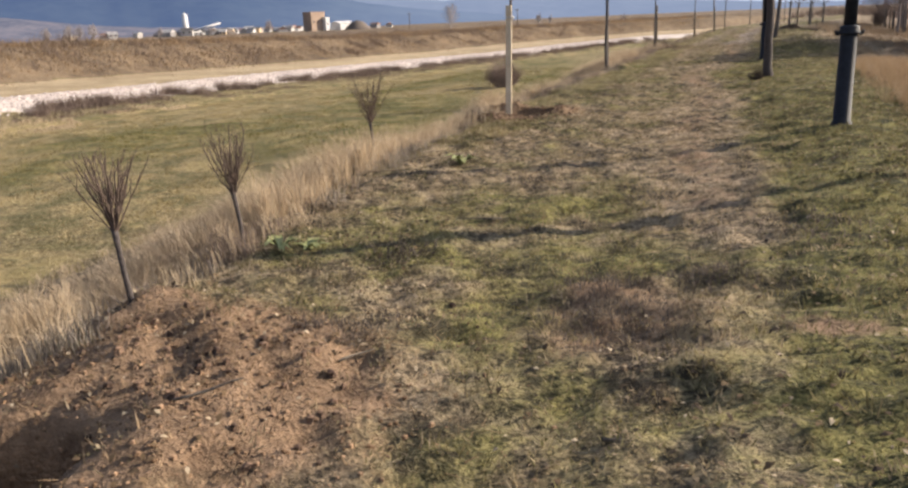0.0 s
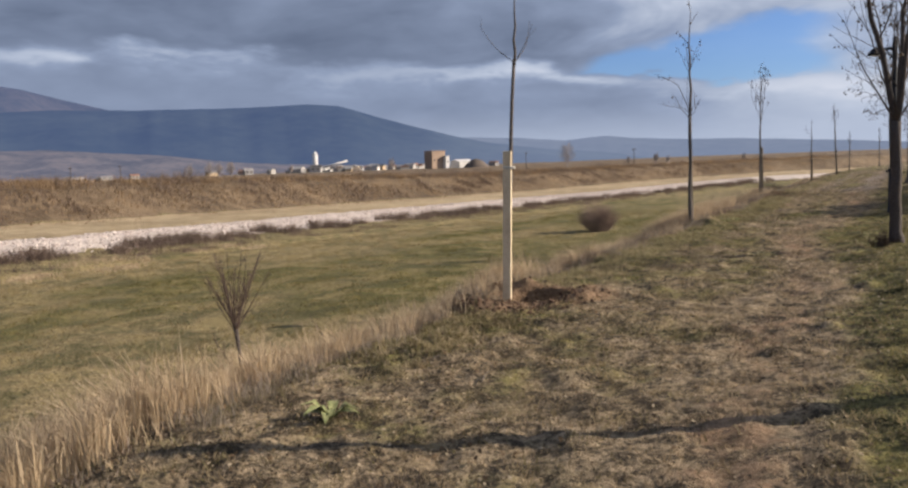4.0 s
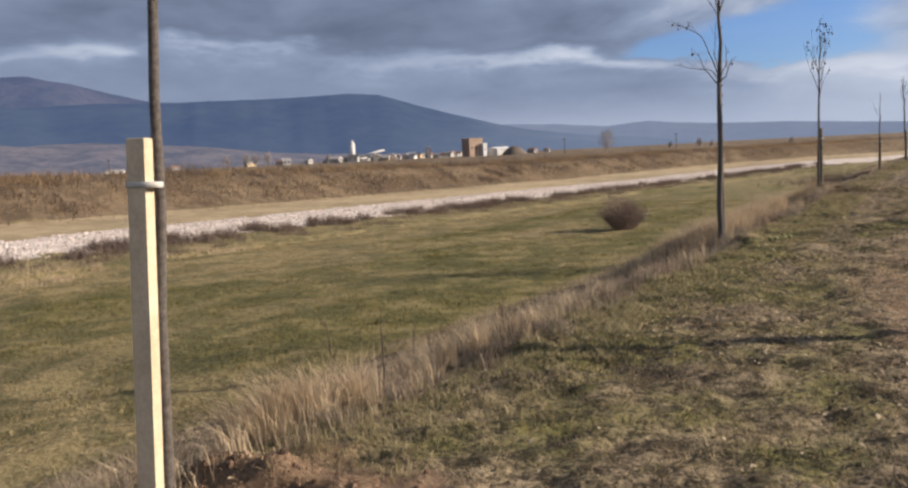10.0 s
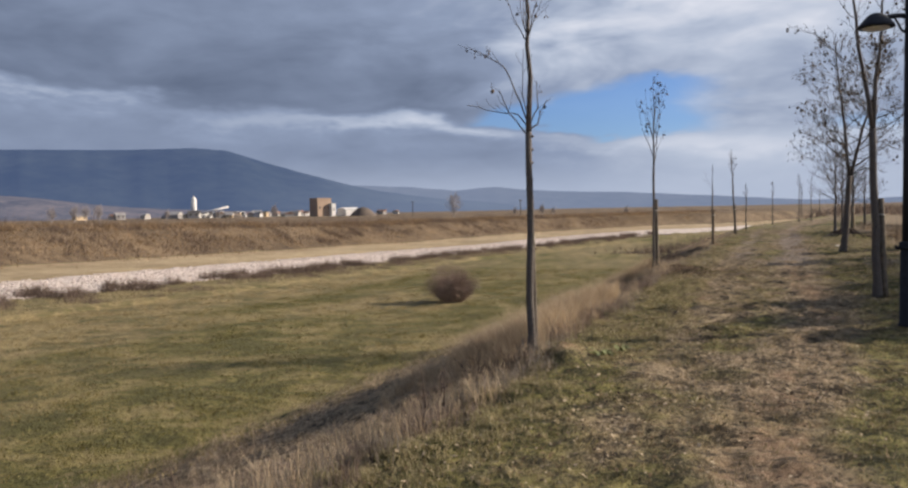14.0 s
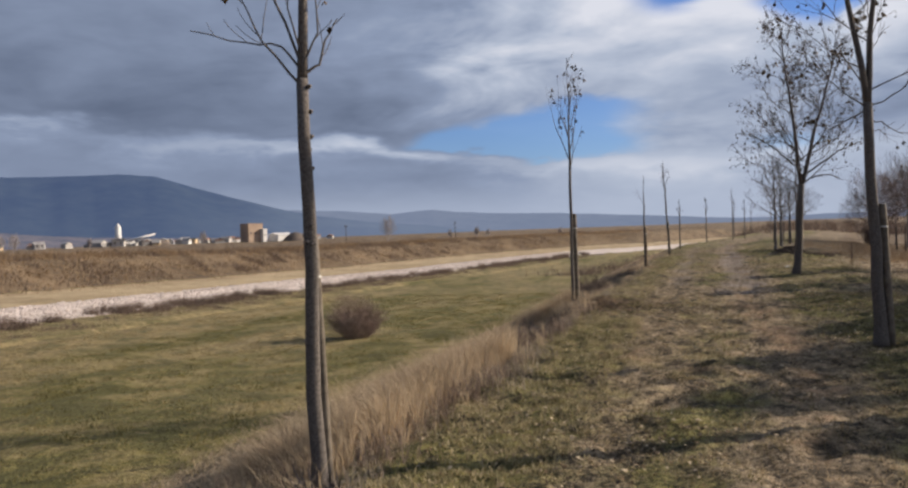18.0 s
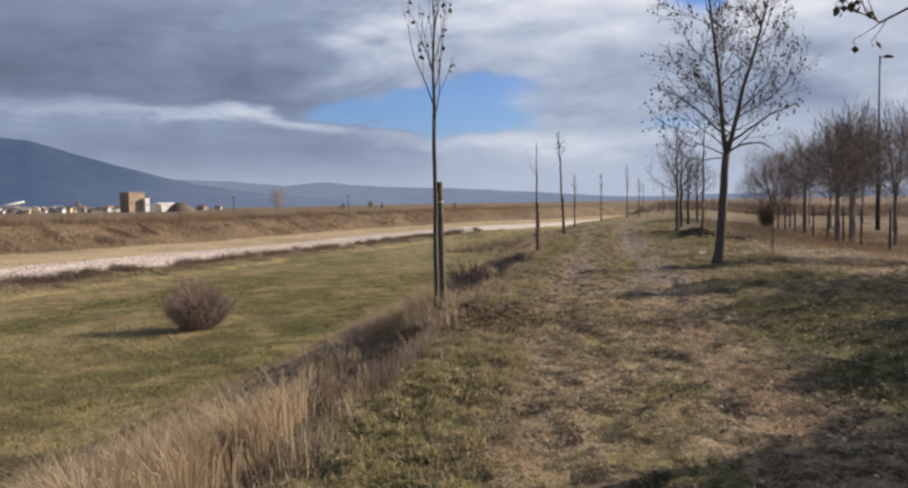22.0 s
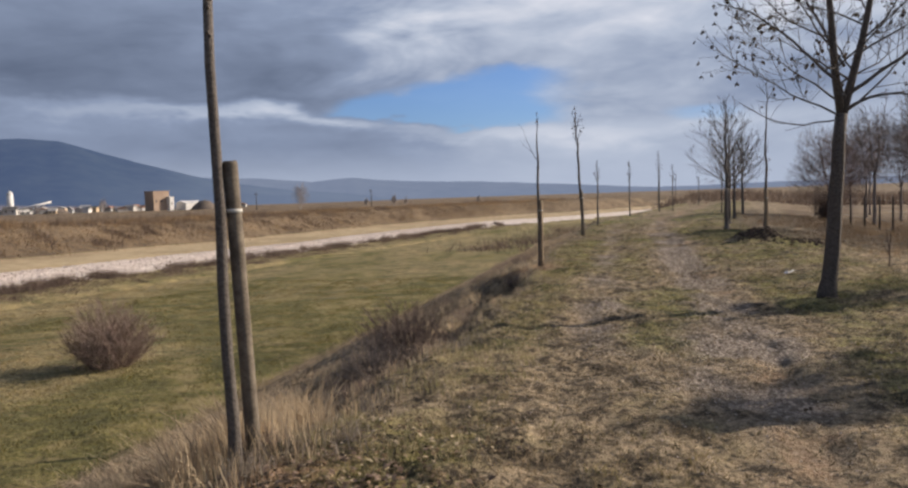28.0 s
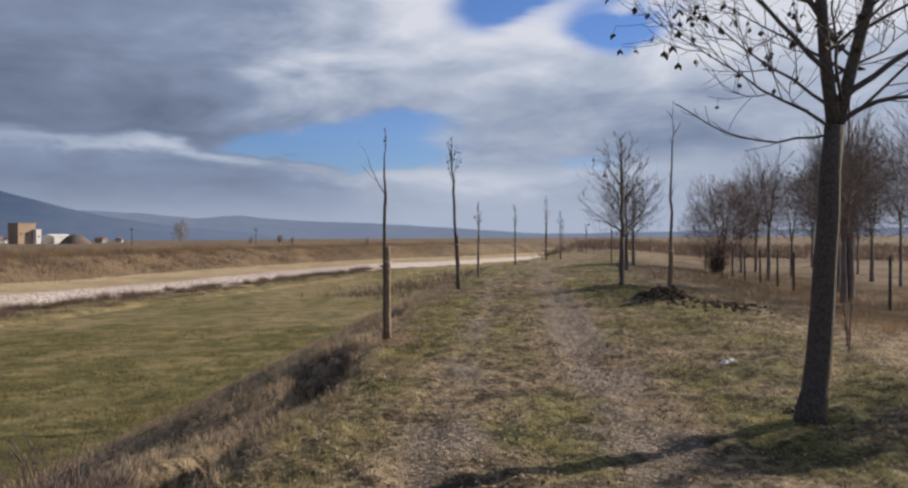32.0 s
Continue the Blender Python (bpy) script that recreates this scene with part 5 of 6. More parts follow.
def tree(u, v, label, top, fork, r, seed, limbs=6, reach=1.0, shoots=5, levels=2, leaf_rate=0.3, leaf_size=0.06, lean=(0, 0), group="", name="young_tree", bark=None, start=0.0, spread_a=0.7, stems=1, split=0.16, opening=0.7, arch=0.10, trunk_wob=0.03, thin=0.0015, span=0.8, crook=0.10, limb_r=0.36, twig_r=0.45, low=0.62, whorls=None, knots=0, skip=0.0, boughs=(), across=0.0):
    """A tree: trunk, one or more stems above the fork, limbs of their own, and the last withered leaves. Heights are above the ground; reach is the length of the lowest limbs."""
    rng = random.Random(seed)
    bark = bark or M_BARK
    root = thing(name, at(u, v), label, "tree", group)

    def line(p, to, bits, wob):
        return [Vector(p).lerp(Vector(to), i / bits) + Vector((rng.uniform(-wob, wob), rng.uniform(-wob, wob), 0)) * (0 < i) for i in range(bits + 1)]

    foot = Vector((0, 0, -0.12))
    head = Vector((lean[0] * fork, lean[1] * fork, fork))
    trunk = line(foot, head, 7, trunk_wob * 0.5)
    trunk.insert(1, Vector((0, 0, 0.08)))
    g = Geo()
    g.tube(trunk, [r * 1.45, r * 1.22] + [r * (1.04 - 0.30 * (i + 1) / 7) for i in range(7)], 12)
    part("trunk", g, bark, root)
    for _ in range(knots):
        f = rng.uniform(0.6, 0.98)
        c = foot.lerp(head, f)
        a = rng.uniform(0, 6.28)
        o = Vector((math.cos(a), math.sin(a), 0.5))
        g = Geo()
        g.tube([c + o * r * 0.5, c + o * r * 0.8, c + o * (r * 0.8 + 0.008)], [r * 0.34, r * 0.28, r * 0.16], 7)
        part("knot", g, bark, root)
    head = trunk[-1]
    leaves = Geo()
    axes = []
    for s in range(stems):
        a = start + s * 6.283 / stems
        out = split * (stems > 1)
        tip = head + Vector((math.cos(a) * out + lean[0], math.sin(a) * out + lean[1], 1.0)) * ((top - fork) * (1 - 0.12 * s))
        ax = line(head - Vector((0, 0, 0.06)), tip, 8, trunk_wob)
        rs = r * 0.74 * (0.78 if stems > 1 else 1)
        rad = [max(rs * (1 - 0.93 * i / 8), 0.004) for i in range(9)]
        g = Geo()
        g.tube(ax, rad, 8)
        part("stem", g, bark, root)
        axes.append((ax, rad))
    for b in range(limbs):
        ax, rad = axes[b % stems]
        f = skip + (span - skip) * ((b // stems) + rng.uniform(0.0, 0.7)) / max(limbs // stems, 1)
        if whorls:
            f = whorls[b % len(whorls)] + rng.uniform(0, 0.015)
        i = min(int(f * 8), 7)
        p = ax[i].lerp(ax[i + 1], f * 8 - i)
        a = start + 0.6 + b * 2.4 + rng.uniform(-0.4, 0.4)
        ln = reach * (1 - 0.62 * f) * rng.uniform(0.8, 1.1)
        q = wander(p, (math.cos(a) * opening, math.sin(a) * opening, low + 0.5 * f), ln, 9, rng, crook, arch)
        gr = Geo()
        r0 = max(rad[i] * limb_r, 0.003)
        gr.tube(q, [r0 * (1 - j / 9) ** 1.25 + thin for j in range(10)], 6, False)
        twigs(gr, q, r0 * twig_r, rng, levels, shoots, ln * 0.40, leaves, leaf_rate, leaf_size, spread_a, 0.08, thin)
        tagged(part("limb", gr, bark, root), kind="stuff")
    for h, pts, r0, leafy in boughs:
        # a bough by its run sideways and up from where it leaves the trunk
        base = Vector((lean[0] * h, lean[1] * h, h))
        q = [base]
        for (x0, z0), (x1, z1) in zip([(0.0, 0.0)] + list(pts), pts):
            for f in (0.34, 0.67, 1.0):
                x, z = x0 + (x1 - x0) * f, z0 + (z1 - z0) * f
                y = 0.25 * abs(x) * math.sin(h * 40) + rng.uniform(-0.01, 0.01)
                q.append(base + Vector((x * math.cos(across) - y * math.sin(across), x * math.sin(across) + y * math.cos(across), z + rng.uniform(-0.012, 0.012))))
        n = len(q)
        gr = Geo()
        gr.tube(q, [r0 * (1 - 0.85 * j / n) + thin for j in range(n)], 6, False)
        twigs(gr, q, r0 * 0.4, rng, 1, shoots + 3 * leafy, q[-1].length * 0.05 + 0.12, leaves, 0.55 if leafy else 0.08, leaf_size, spread_a, 0.08, thin, 0.6 if leafy else 0.3)
        tagged(part("limb", gr, bark, root), kind="stuff")
    gr = Geo()
    for ax, rad in axes:
        twigs(gr, ax[4:], rad[5], rng, 1, shoots, (top - fork) * 0.16, leaves, leaf_rate, leaf_size, spread_a, 0.1, thin)
    if gr.v:
        tagged(part("top_growth", gr, bark, root), kind="stuff")
    if leaves.v:
        tagged(part("foliage", leaves, M_LEAF, root, "withered brown leaves"), kind="stuff")
    return root


def round_stake(u, v, height, r, lean, label, group="round tree stakes", wood=None):
    root = thing("tree_stake", at(u, v), label, "stake", group)
    g = Geo()
    z = [-0.15, 0.2, 0.5 * height, height - 0.015, height]
    g.tube([(lean[0] * h, lean[1] * h, h) for h in z], [r * 1.04, r * 1.02, r, r * 0.98, r * 0.86], 12)
    part("pole", g, wood or M_OLDWOOD, root)
    g = Geo()
    h = height * 0.84
    g.tube([(lean[0] * h, lean[1] * h, h - 0.010), (lean[0] * h, lean[1] * h, h + 0.010)], [r * 1.10, r * 1.10], 12)
    part("tie", g, M_TIE, root, "pale tie band")
    return root


# the row of young trees along the edge
ROW = "young trees along the edge of the bank"


tree(*UV(0.955, 13.42), "thin bare whip newly planted beside a sawn stake", 4.05, 2.98, 0.026, 11, limbs=3, reach=0.6, shoots=1, levels=1, leaf_rate=0.0, group=ROW, lean=(0.055, 0.025), opening=0.9, bark=M_BARK_MID, trunk_wob=0.02, whorls=(0.02,), limb_r=0.2)
tree(*UV(4.70, 24.36), "young bare tree with a knobbly trunk and few leaves", 5.45, 2.68, 0.050, 12, limbs=6, reach=0.95, shoots=3, whorls=(0.38, 0.40), knots=14, low=0.9, levels=1, leaf_rate=0.25, leaf_size=0.055, group=ROW, lean=(0.0, -0.031), opening=0.6, start=2.6, span=0.75, crook=0.16, limb_r=0.24,
     boughs=((2.72, ((-0.10, 0.30), (-0.27, 0.72), (-0.45, 0.85), (-0.68, 0.98)), 0.009, 1), (2.70, ((-0.13, 0.19), (-0.34, 0.22), (-0.72, 0.33)), 0.007, 0), (2.62, ((-0.24, 0.28), (-0.36, 0.56)), 0.008, 0), (2.70, ((0.10, 0.06), (0.14, 0.22), (0.22, 0.36)), 0.009, 0), (2.76, ((0.10, 0.20), (0.09, 0.50)), 0.007, 0), (2.80, ((-0.08, 0.30), (-0.06, 0.85)), 0.006, 0)))
tree(*UV(8.652, 34.469), "slim young tree tied to a round stake, brown leaves above", 4.70, 2.66, 0.034, 13, knots=6, limbs=9, reach=1.35, shoots=4, levels=1, leaf_rate=0.50, leaf_size=0.065, group=ROW, lean=(-0.01, -0.047), opening=0.30, arch=0.12, trunk_wob=0.02, span=0.6, spread_a=0.55)
tree(*UV(13.43, 45.0), "bare young tree with one side branch and pale foot", 3.0, 1.95, 0.030, 14, limbs=1, reach=0.8, shoots=3, levels=1, leaf_rate=0.12, leaf_size=0.06, limb_r=0.30, group=ROW, opening=0.6, start=2.85, trunk_wob=0.015, span=0.3)
tree(*UV(17.70, 54.9), "leaning young tree with a narrow leafy top", 4.2, 2.75, 0.045, 15, limbs=8, reach=0.75, shoots=4, levels=1, leaf_rate=0.35, leaf_size=0.06, group=ROW, lean=(-0.045, 0), opening=0.28)
for x, y, h, s in ((20.4, 60.9, 2.65, 16), (26.3, 72.1, 3.05, 17), (30.9, 78.5, 3.9, 18), (32.2, 79.3, 3.0, 19), (40.8, 92.8, 2.4, 20), (30.8, 70.3, 2.2, 21), (44.0, 104.0, 3.2, 22), (36.0, 90.0, 3.4, 23)):
    tree(*UV(x, y), "bare young tree in the row, far along the bank", h, h * 0.62, 0.04, s, limbs=5, reach=h * 0.2, shoots=3, levels=1, leaf_rate=0.15, leaf_size=0.07, group=ROW, opening=0.3, thin=0.004)
round_stake(*UV(4.765, 24.40), 1.68, 0.028, (-0.026, -0.03), "weathered round stake against a young tree")
round_stake(*UV(8.75, 34.54), 1.70, 0.042, (-0.029, -0.075), "weathered round stake beside a slim young tree")
round_stake(*UV(13.46, 44.95), 1.3, 0.038, (0, 0), "pale round stake against a bare young tree", wood=M_BARK_TAN)
round_stake(*UV(17.72, 54.85), 1.5, 0.04, (-0.04, 0), "round stake beside a leaning young tree")

# the row beyond the path
ROW2 = "trees beyond the path"
tree(*UV(4.17, 6.42), "grey tree trunk with suckers at its foot", 5.2, 2.3, 0.10, 31, limbs=9, reach=1.6, shoots=5, levels=2, leaf_rate=0.2, group=ROW2, name="tree", stems=2)
tree(*UV(6.85, 17.55), "grey-brown tree with upright branches and suckers at its foot", 6.3, 1.9, 0.092, 32, limbs=21, reach=1.9, shoots=6, levels=1, leaf_rate=0.3, leaf_size=0.06, group=ROW2, name="tree", opening=0.50, arch=0.14, lean=(-0.02, 0.01), stems=3, start=2.9, split=0.20, limb_r=0.30, bark=M_BARK_DARK)
tree(*UV(10.70, 27.90), "smooth-barked tree forking high over the path", 6.4, 2.75, 0.070, 33, limbs=18, reach=1.5, shoots=6, levels=2, leaf_rate=0.30, leaf_size=0.055, group=ROW2, name="tree", lean=(-0.046, -0.012), opening=1.0, stems=2, start=3.0, split=0.12, arch=0.06, low=0.40, limb_r=0.19, crook=0.18, across=-0.21,
     boughs=((2.55, ((0.16, -0.02), (0.36, -0.15), (0.62, -0.17)), 0.007, 0), (2.66, ((-0.2, -0.08), (-0.42, -0.2), (-0.62, -0.12)), 0.009, 1), (2.90, ((-0.12, 0.2), (-0.26, 0.46)), 0.009, 1), (2.72, ((0.2, 0.05), (0.45, 0.2), (0.6, 0.45)), 0.009, 1), (2.40, ((0.12, 0.06), (0.22, -0.05)), 0.005, 0)))
tree(*UV(15.454, 39.0), "spreading tree with curled dead leaves on thin branches", 6.6, 2.28, 0.098, 34, limbs=38, reach=2.0, shoots=9, levels=2, leaf_rate=0.14, leaf_size=0.060, group=ROW2, name="tree", lean=(0.062, -0.035), bark=M_BARK_MID, across=-0.31,
            boughs=((2.22, ((-0.40, -0.06), (-0.80, 0.02), (-1.15, 0.26)), 0.009, 0), (2.62, ((-0.36, 0.30), (-0.75, 0.66), (-1.15, 0.90), (-1.55, 1.0)), 0.020, 1), (2.30, ((0.30, 0.16), (0.62, 0.20), (0.9, 0.05)), 0.022, 0), (2.45, ((0.40, 0.30), (0.85, 0.62), (1.3, 0.8)), 0.026, 1), (2.85, ((-0.18, 0.34), (-0.33, 0.65), (-0.6, 1.1)), 0.018, 1)), opening=0.95, stems=2, start=2.8, split=0.18, arch=0.05, span=0.85, crook=0.22, thin=0.0018, twig_r=0.30, low=0.42, spread_a=0.9, limb_r=0.25)
tree(*UV(20.84, 49.4), "thin straight young tree with a pale foot", 4.35, 1.6, 0.045, 35, limbs=8, reach=0.5, shoots=2, levels=1, leaf_rate=0.0, group=ROW2, opening=0.2, arch=0.15, lean=(0.012, 0))
round_stake(*UV(20.84, 49.34), 1.25, 0.046, (0, 0), "pale round stake against a thin tree", wood=M_BARK_TAN)
for x, y, h, s in ((22.4, 54.3, 4.3, 36), (24.4, 57.8, 4.1, 37), (31.0, 68.5, 4.0, 38), (27.5, 63.0, 3.4, 39)):
    root = tree(*UV(x, y), "round-crowned bare tree beside the track", h, 1.35, 0.075, s, limbs=18, reach=1.75, shoots=5, levels=2, leaf_rate=0.02, leaf_size=0.08, group=ROW2, name="tree", opening=1.0, thin=0.003, bark=M_BARK, limb_r=0.34, twig_r=0.35, arch=0.07, crook=0.18)
    fine_twigs(root, (0, 0, h * 0.62), (1.25, 1.25, h * 0.33), 380, 0.42, 0.007, M_TWIG_GREY, s)
round_stake(*UV(10.805, 27.86), 1.62, 0.042, (-0.050, 0), "thick round stake beside a smooth-barked tree")

# woods behind the fence and nearer on that side
WOOD = "bare trees behind the fence"
rw = random.Random(77)
for i, (x, y, h, o) in enumerate(((38.3, 70.0, 5.0, 0.9), (39.0, 67.0, 5.2, 0.9), (40.0, 71.0, 5.4, 0.7), (30.2, 54.8, 5.4, 0.35), (30.7, 54.5, 5.7, 0.3), (31.2, 55.0, 5.5, 0.35), (37.5, 63.0, 5.6, 0.7), (35.0, 60.0, 5.2, 0.7), (42.0, 66.5, 6.2, 0.7), (36.0, 55.0, 6.2, 0.7), (34.0, 52.0, 5.6, 0.7), (41.0, 58.5, 6.6, 0.7), (46.0, 70.0, 6.8, 0.8), (33.0, 57.5, 5.2, 0.6), (39.0, 54.0, 6.4, 0.7),
                             (18.6, 30.5, 4.2, 0.8), (20.2, 32.0, 4.4, 0.8), (19.0, 33.6, 4.0, 0.8), (21.8, 33.8, 4.6, 0.7), (22.6, 31.5, 4.6, 0.8), (46.5, 60.0, 7.2, 0.7), (50.0, 78.0, 6.8, 0.8), (44.0, 76.0, 5.8, 0.9), (38.5, 60.0, 6.2, 0.8), (43.5, 62.5, 6.8, 0.8), (34.8, 63.5, 5.4, 0.8), (33.0, 49.5, 5.8, 0.7), (37.0, 51.0, 6.6, 0.8), (40.5, 63.5, 6.4, 0.8), (48.0, 66.0, 7.2, 0.8), (52.0, 72.0, 7.4, 0.8), (29.6, 50.6, 5.4, 0.6), (31.8, 47.8, 5.6, 0.7), (28.6, 52.6, 4.8, 0.5))):
    root = tree(*UV(x, y), "bare grey tree of a small wood behind the fence" if y > 45 else "dark bare tree in a thicket of brown grass", h * rw.uniform(0.94, 1.1), h * rw.uniform(0.32, 0.44), 0.06 + 0.03 * rw.random(), 200 + i, limbs=13, reach=h * 0.36, shoots=5, levels=1, leaf_rate=0.0, group=WOOD, name="tree", opening=o + 0.35, arch=0.06, bark=M_TWIG_FAR, spread_a=0.7, stems=2, thin=0.006)
    fine_twigs(root, (0, 0, h * 0.68), (h * (0.15 + 0.2 * o), h * (0.15 + 0.2 * o), h * 0.36), 1500 if y > 45 else 900, 0.6, 0.014, M_TWIG_RED if i < 2 else M_TWIG_FAR, 900 + i)


# ---------- pruned saplings, shrubs, single stalks ----------
def sapling(u, v, h, seed, label, shoots=26, wide=0.5):
    rng = random.Random(seed)
    root = thing("sapling", at(u, v), label, "sapling", "pruned saplings on the edge")
    g = Geo()
    fork = h * 0.5
    tilt = Vector((rng.uniform(-0.12, 0.02), 0, 1))
    pts = wander((0, 0, -0.08), tilt, fork + 0.08, 4, rng, 0.05)
    g.tube(pts, [0.019, 0.017, 0.016, 0.016, 0.020], 8)
    part("stem", g, M_BARK_DARK, root)
    for i in range(shoots):
        g = Geo()
        a = i * 2.4
        f = 0.10 + wide * math.sqrt((i + 0.5) / shoots)
        q = wander(pts[-1 - (i % 2)].lerp(pts[-1], 0.6), (math.cos(a) * f, math.sin(a) * f, 1), h * 0.5 * rng.uniform(0.7, 1.1), 4, rng, 0.10, 0.08)
        g.tube(q, [0.006, 0.005, 0.004, 0.003, 0.002], 4, False)
        twigs(g, q, 0.003, rng, 1, 4, 0.15, None, 0, 0, 0.6)
        part("shoot", g, M_TWIG, root)
    return root


sapling(*UV(-1.80, 4.27), 0.86, 41, "pruned sapling with a broom of bare shoots")
sapling(*UV(-1.57, 5.87), 0.92, 42, "pruned sapling with a broom of bare shoots")
sapling(*UV(-0.93, 10.15), 1.26, 43, "pruned sapling with a round broom of shoots", 26, 0.6)


def shrub(u, v, w, h, stems, seed, label, mat, group="", name="shrub", lean=0.0, levels=1, thin=0.0015):
    rng = random.Random(seed)
    root = thing(name, at(u, v, -0.03), label, "shrub", group)
    per = 3
    for b in range(per):
        g = Geo()
        for i in range(stems // per):
            a, f = rng.uniform(0, 6.28), math.sqrt(rng.random())
            base = Vector((math.cos(a) * w * 0.15 * f, math.sin(a) * w * 0.15 * f, 0))
            d = Vector((math.cos(a) * f * w * 0.42 / h + lean, math.sin(a) * f * w * 0.42 / h, 1.0 - 0.45 * f * f))
            q = wander(base, d, h * rng.uniform(0.55, 1.0) * (1.0 - 0.42 * f * f), 4, rng, 0.20, 0.05)
            r = 0.004 + 0.004 * h
            g.tube(q, [r, r * 0.8, r * 0.65, r * 0.5, r * 0.3], 3, False)
            twigs(g, q, r * 0.55, rng, levels, 5, h * 0.30, None, 0, 0, 0.7, 0.1, thin)
        tagged(part("clump", g, mat, root), kind="stuff")
    return root


rm = random.Random(21)
for i in range(20):
    shrub(rm.uniform(-1.5, -0.35), rm.uniform(30.0, 34.6) if i < 14 else rm.uniform(22.6, 25.2), rm.uniform(0.7, 1.1), rm.uniform(0.26, 0.42), 42, 330 + i, "tangled brown twigs matted over the edge of the bank", rm.choice((M_TWIG, M_TWIG_RED, M_TWIG_GREY)), "low twigs at the edge")
root = shrub(*UV(3.6, 52.6), 3.1, 1.9, 170, 51, "round leafless purplish-brown bush in the field", M_TWIG_RED, name="bush", thin=0.003)
fine_twigs(root, (0, 0, 0.92), (1.38, 1.38, 0.92), 2000, 0.6, 0.010, M_TWIG_RED, 951, rise=0.6, shell=0.1, lobes=0.2)
shrub(*UV(10.15, 38.9), 1.8, 0.85, 140, 52, "dark purplish leafless shrub on the edge of the bank", M_TWIG_DULL, lean=-0.25)
shrub(*UV(9.75, 37.9), 1.4, 0.62, 66, 53, "grey leafless shrub on the edge of the bank", M_TWIG_GREY, lean=-0.25)
shrub(*UV(10.9, 40.6), 0.9, 0.5, 60, 54, "low brown shrub on the edge of the bank", M_TWIG, lean=-0.2)
root = tree(*UV(36.4, 69.0), "round dense brown tree at the corner of the fence", 4.6, 0.9, 0.10, 55, limbs=18, reach=2.0, shoots=6, levels=1, leaf_rate=0.0, group=WOOD, name="tree", opening=1.2, arch=0.05, bark=M_TWIG_RED, stems=3, split=0.2, thin=0.008)
fine_twigs(root, (0, 0, 2.7), (2.1, 2.1, 2.2), 5500, 0.6, 0.014, M_TWIG_RED, 955)
shrub(*UV(35.2, 67.8), 1.6, 1.6, 90, 56, "dark bush at the corner of the fence", M_TWIG, name="bush")
shrub(*UV(19.6, 31.4), 3.4, 2.6, 120, 57, "dense brown leafless thicket in rough grass", M_TWIG_RED, name="thicket", levels=1)
shrub(*UV(20.8, 33.4), 3.6, 3.0, 120, 58, "dense brown leafless thicket in rough grass", M_TWIG, name="thicket", levels=1)
for i, (u, v, h) in enumerate(((-0.75, 27.0, 0.3), (-0.6, 30.5, 0.32), (-0.5, 31.6, 0.3), (-0.55, 32.7, 0.28), (-0.7, 33.6, 0.3), (0.55, 3.9, 0.28), (-0.2, 23.2, 0.3), (-0.35, 24.2, 0.3), (-0.3, 44.6, 0.3), (-0.3, 45.8, 0.32))):
    shrub(u, v, 0.7, h, 45, 300 + i, "matted low grey twigs at the edge of the bank", M_TWIG_GREY if i % 2 else M_TWIG, "low twigs at the edge")


shrub(*UV(4.05, 6.40), 0.5, 0.42, 60, 60, "pale dry tuft and suckers round the foot of a tree", M_TWIG_GREY, name="sucker_tuft")
shrub(*UV(6.62, 17.48), 0.55, 0.36, 48, 59, "dark tuft of suckers at the foot of a tree", M_TWIG, name="sucker_tuft")


def brown_shrub(u, v, w, h, leaves, seed):
    """A dense shrub clothed in withered leaves to the ground, added for the shade it casts."""
    rng = random.Random(seed)
    root = thing("brown_shrub", at(u, v, -0.03), "dense brown shrub added beside the view to cast shade", "shrub", "brown shrubs in the rough grass")
    g = Geo()
    for i in range(7):
        a = i * 0.9
        q = wander((0, 0, 0), (math.cos(a) * 0.35, math.sin(a) * 0.35, 1), h * 0.8, 5, rng, 0.1)
        g.tube(q, [0.03, 0.025, 0.02, 0.016, 0.012, 0.008], 6)
    tagged(part("framework", g, M_BARK_DARK, root), kind="stuff")
    g = Geo()
    for i in range(leaves):
        a, z = rng.uniform(0, 6.28), rng.random()
        r = w * 0.5 * math.sqrt(max(0.0, 1 - (2 * z - 0.9) ** 2 * 0.8)) * math.sqrt(rng.uniform(0.2, 1)) * (0.85 + 0.3 * math.sin(a * 3 + z * 5 + seed))
        g.leaf((math.cos(a) * r, math.sin(a) * r, 0.05 + z * h), rng.uniform(0.10, 0.2), rng)
    tagged(part("foliage", g, M_DRYLEAF, root), kind="stuff")


# added, mostly out of view, for the shade they throw on the turf
for i, (x, y, w, h) in enumerate(((18.3, 26.2, 2.4, 4.7), (18.3, 27.6, 2.5, 4.9), (18.7, 29.0, 2.5, 4.6), (18.8, 30.4, 2.4, 3.9), (19.6, 31.8, 2.2, 3.4), (22.6, 33.4, 2.5, 3.6), (23.2, 35.2, 2.4, 4.8), (23.6, 36.6, 2.4, 5.8), (25.3, 40.2, 2.7, 5.3), (10.4, 5.4, 2.3, 3.3), (10.8, 7.0, 2.4, 3.5), (11.3, 8.6, 2.4, 3.4), (12.0, 10.2, 2.3, 3.2))):
    brown_shrub(*UV(x, y), w, h, 2800, 500 + i)


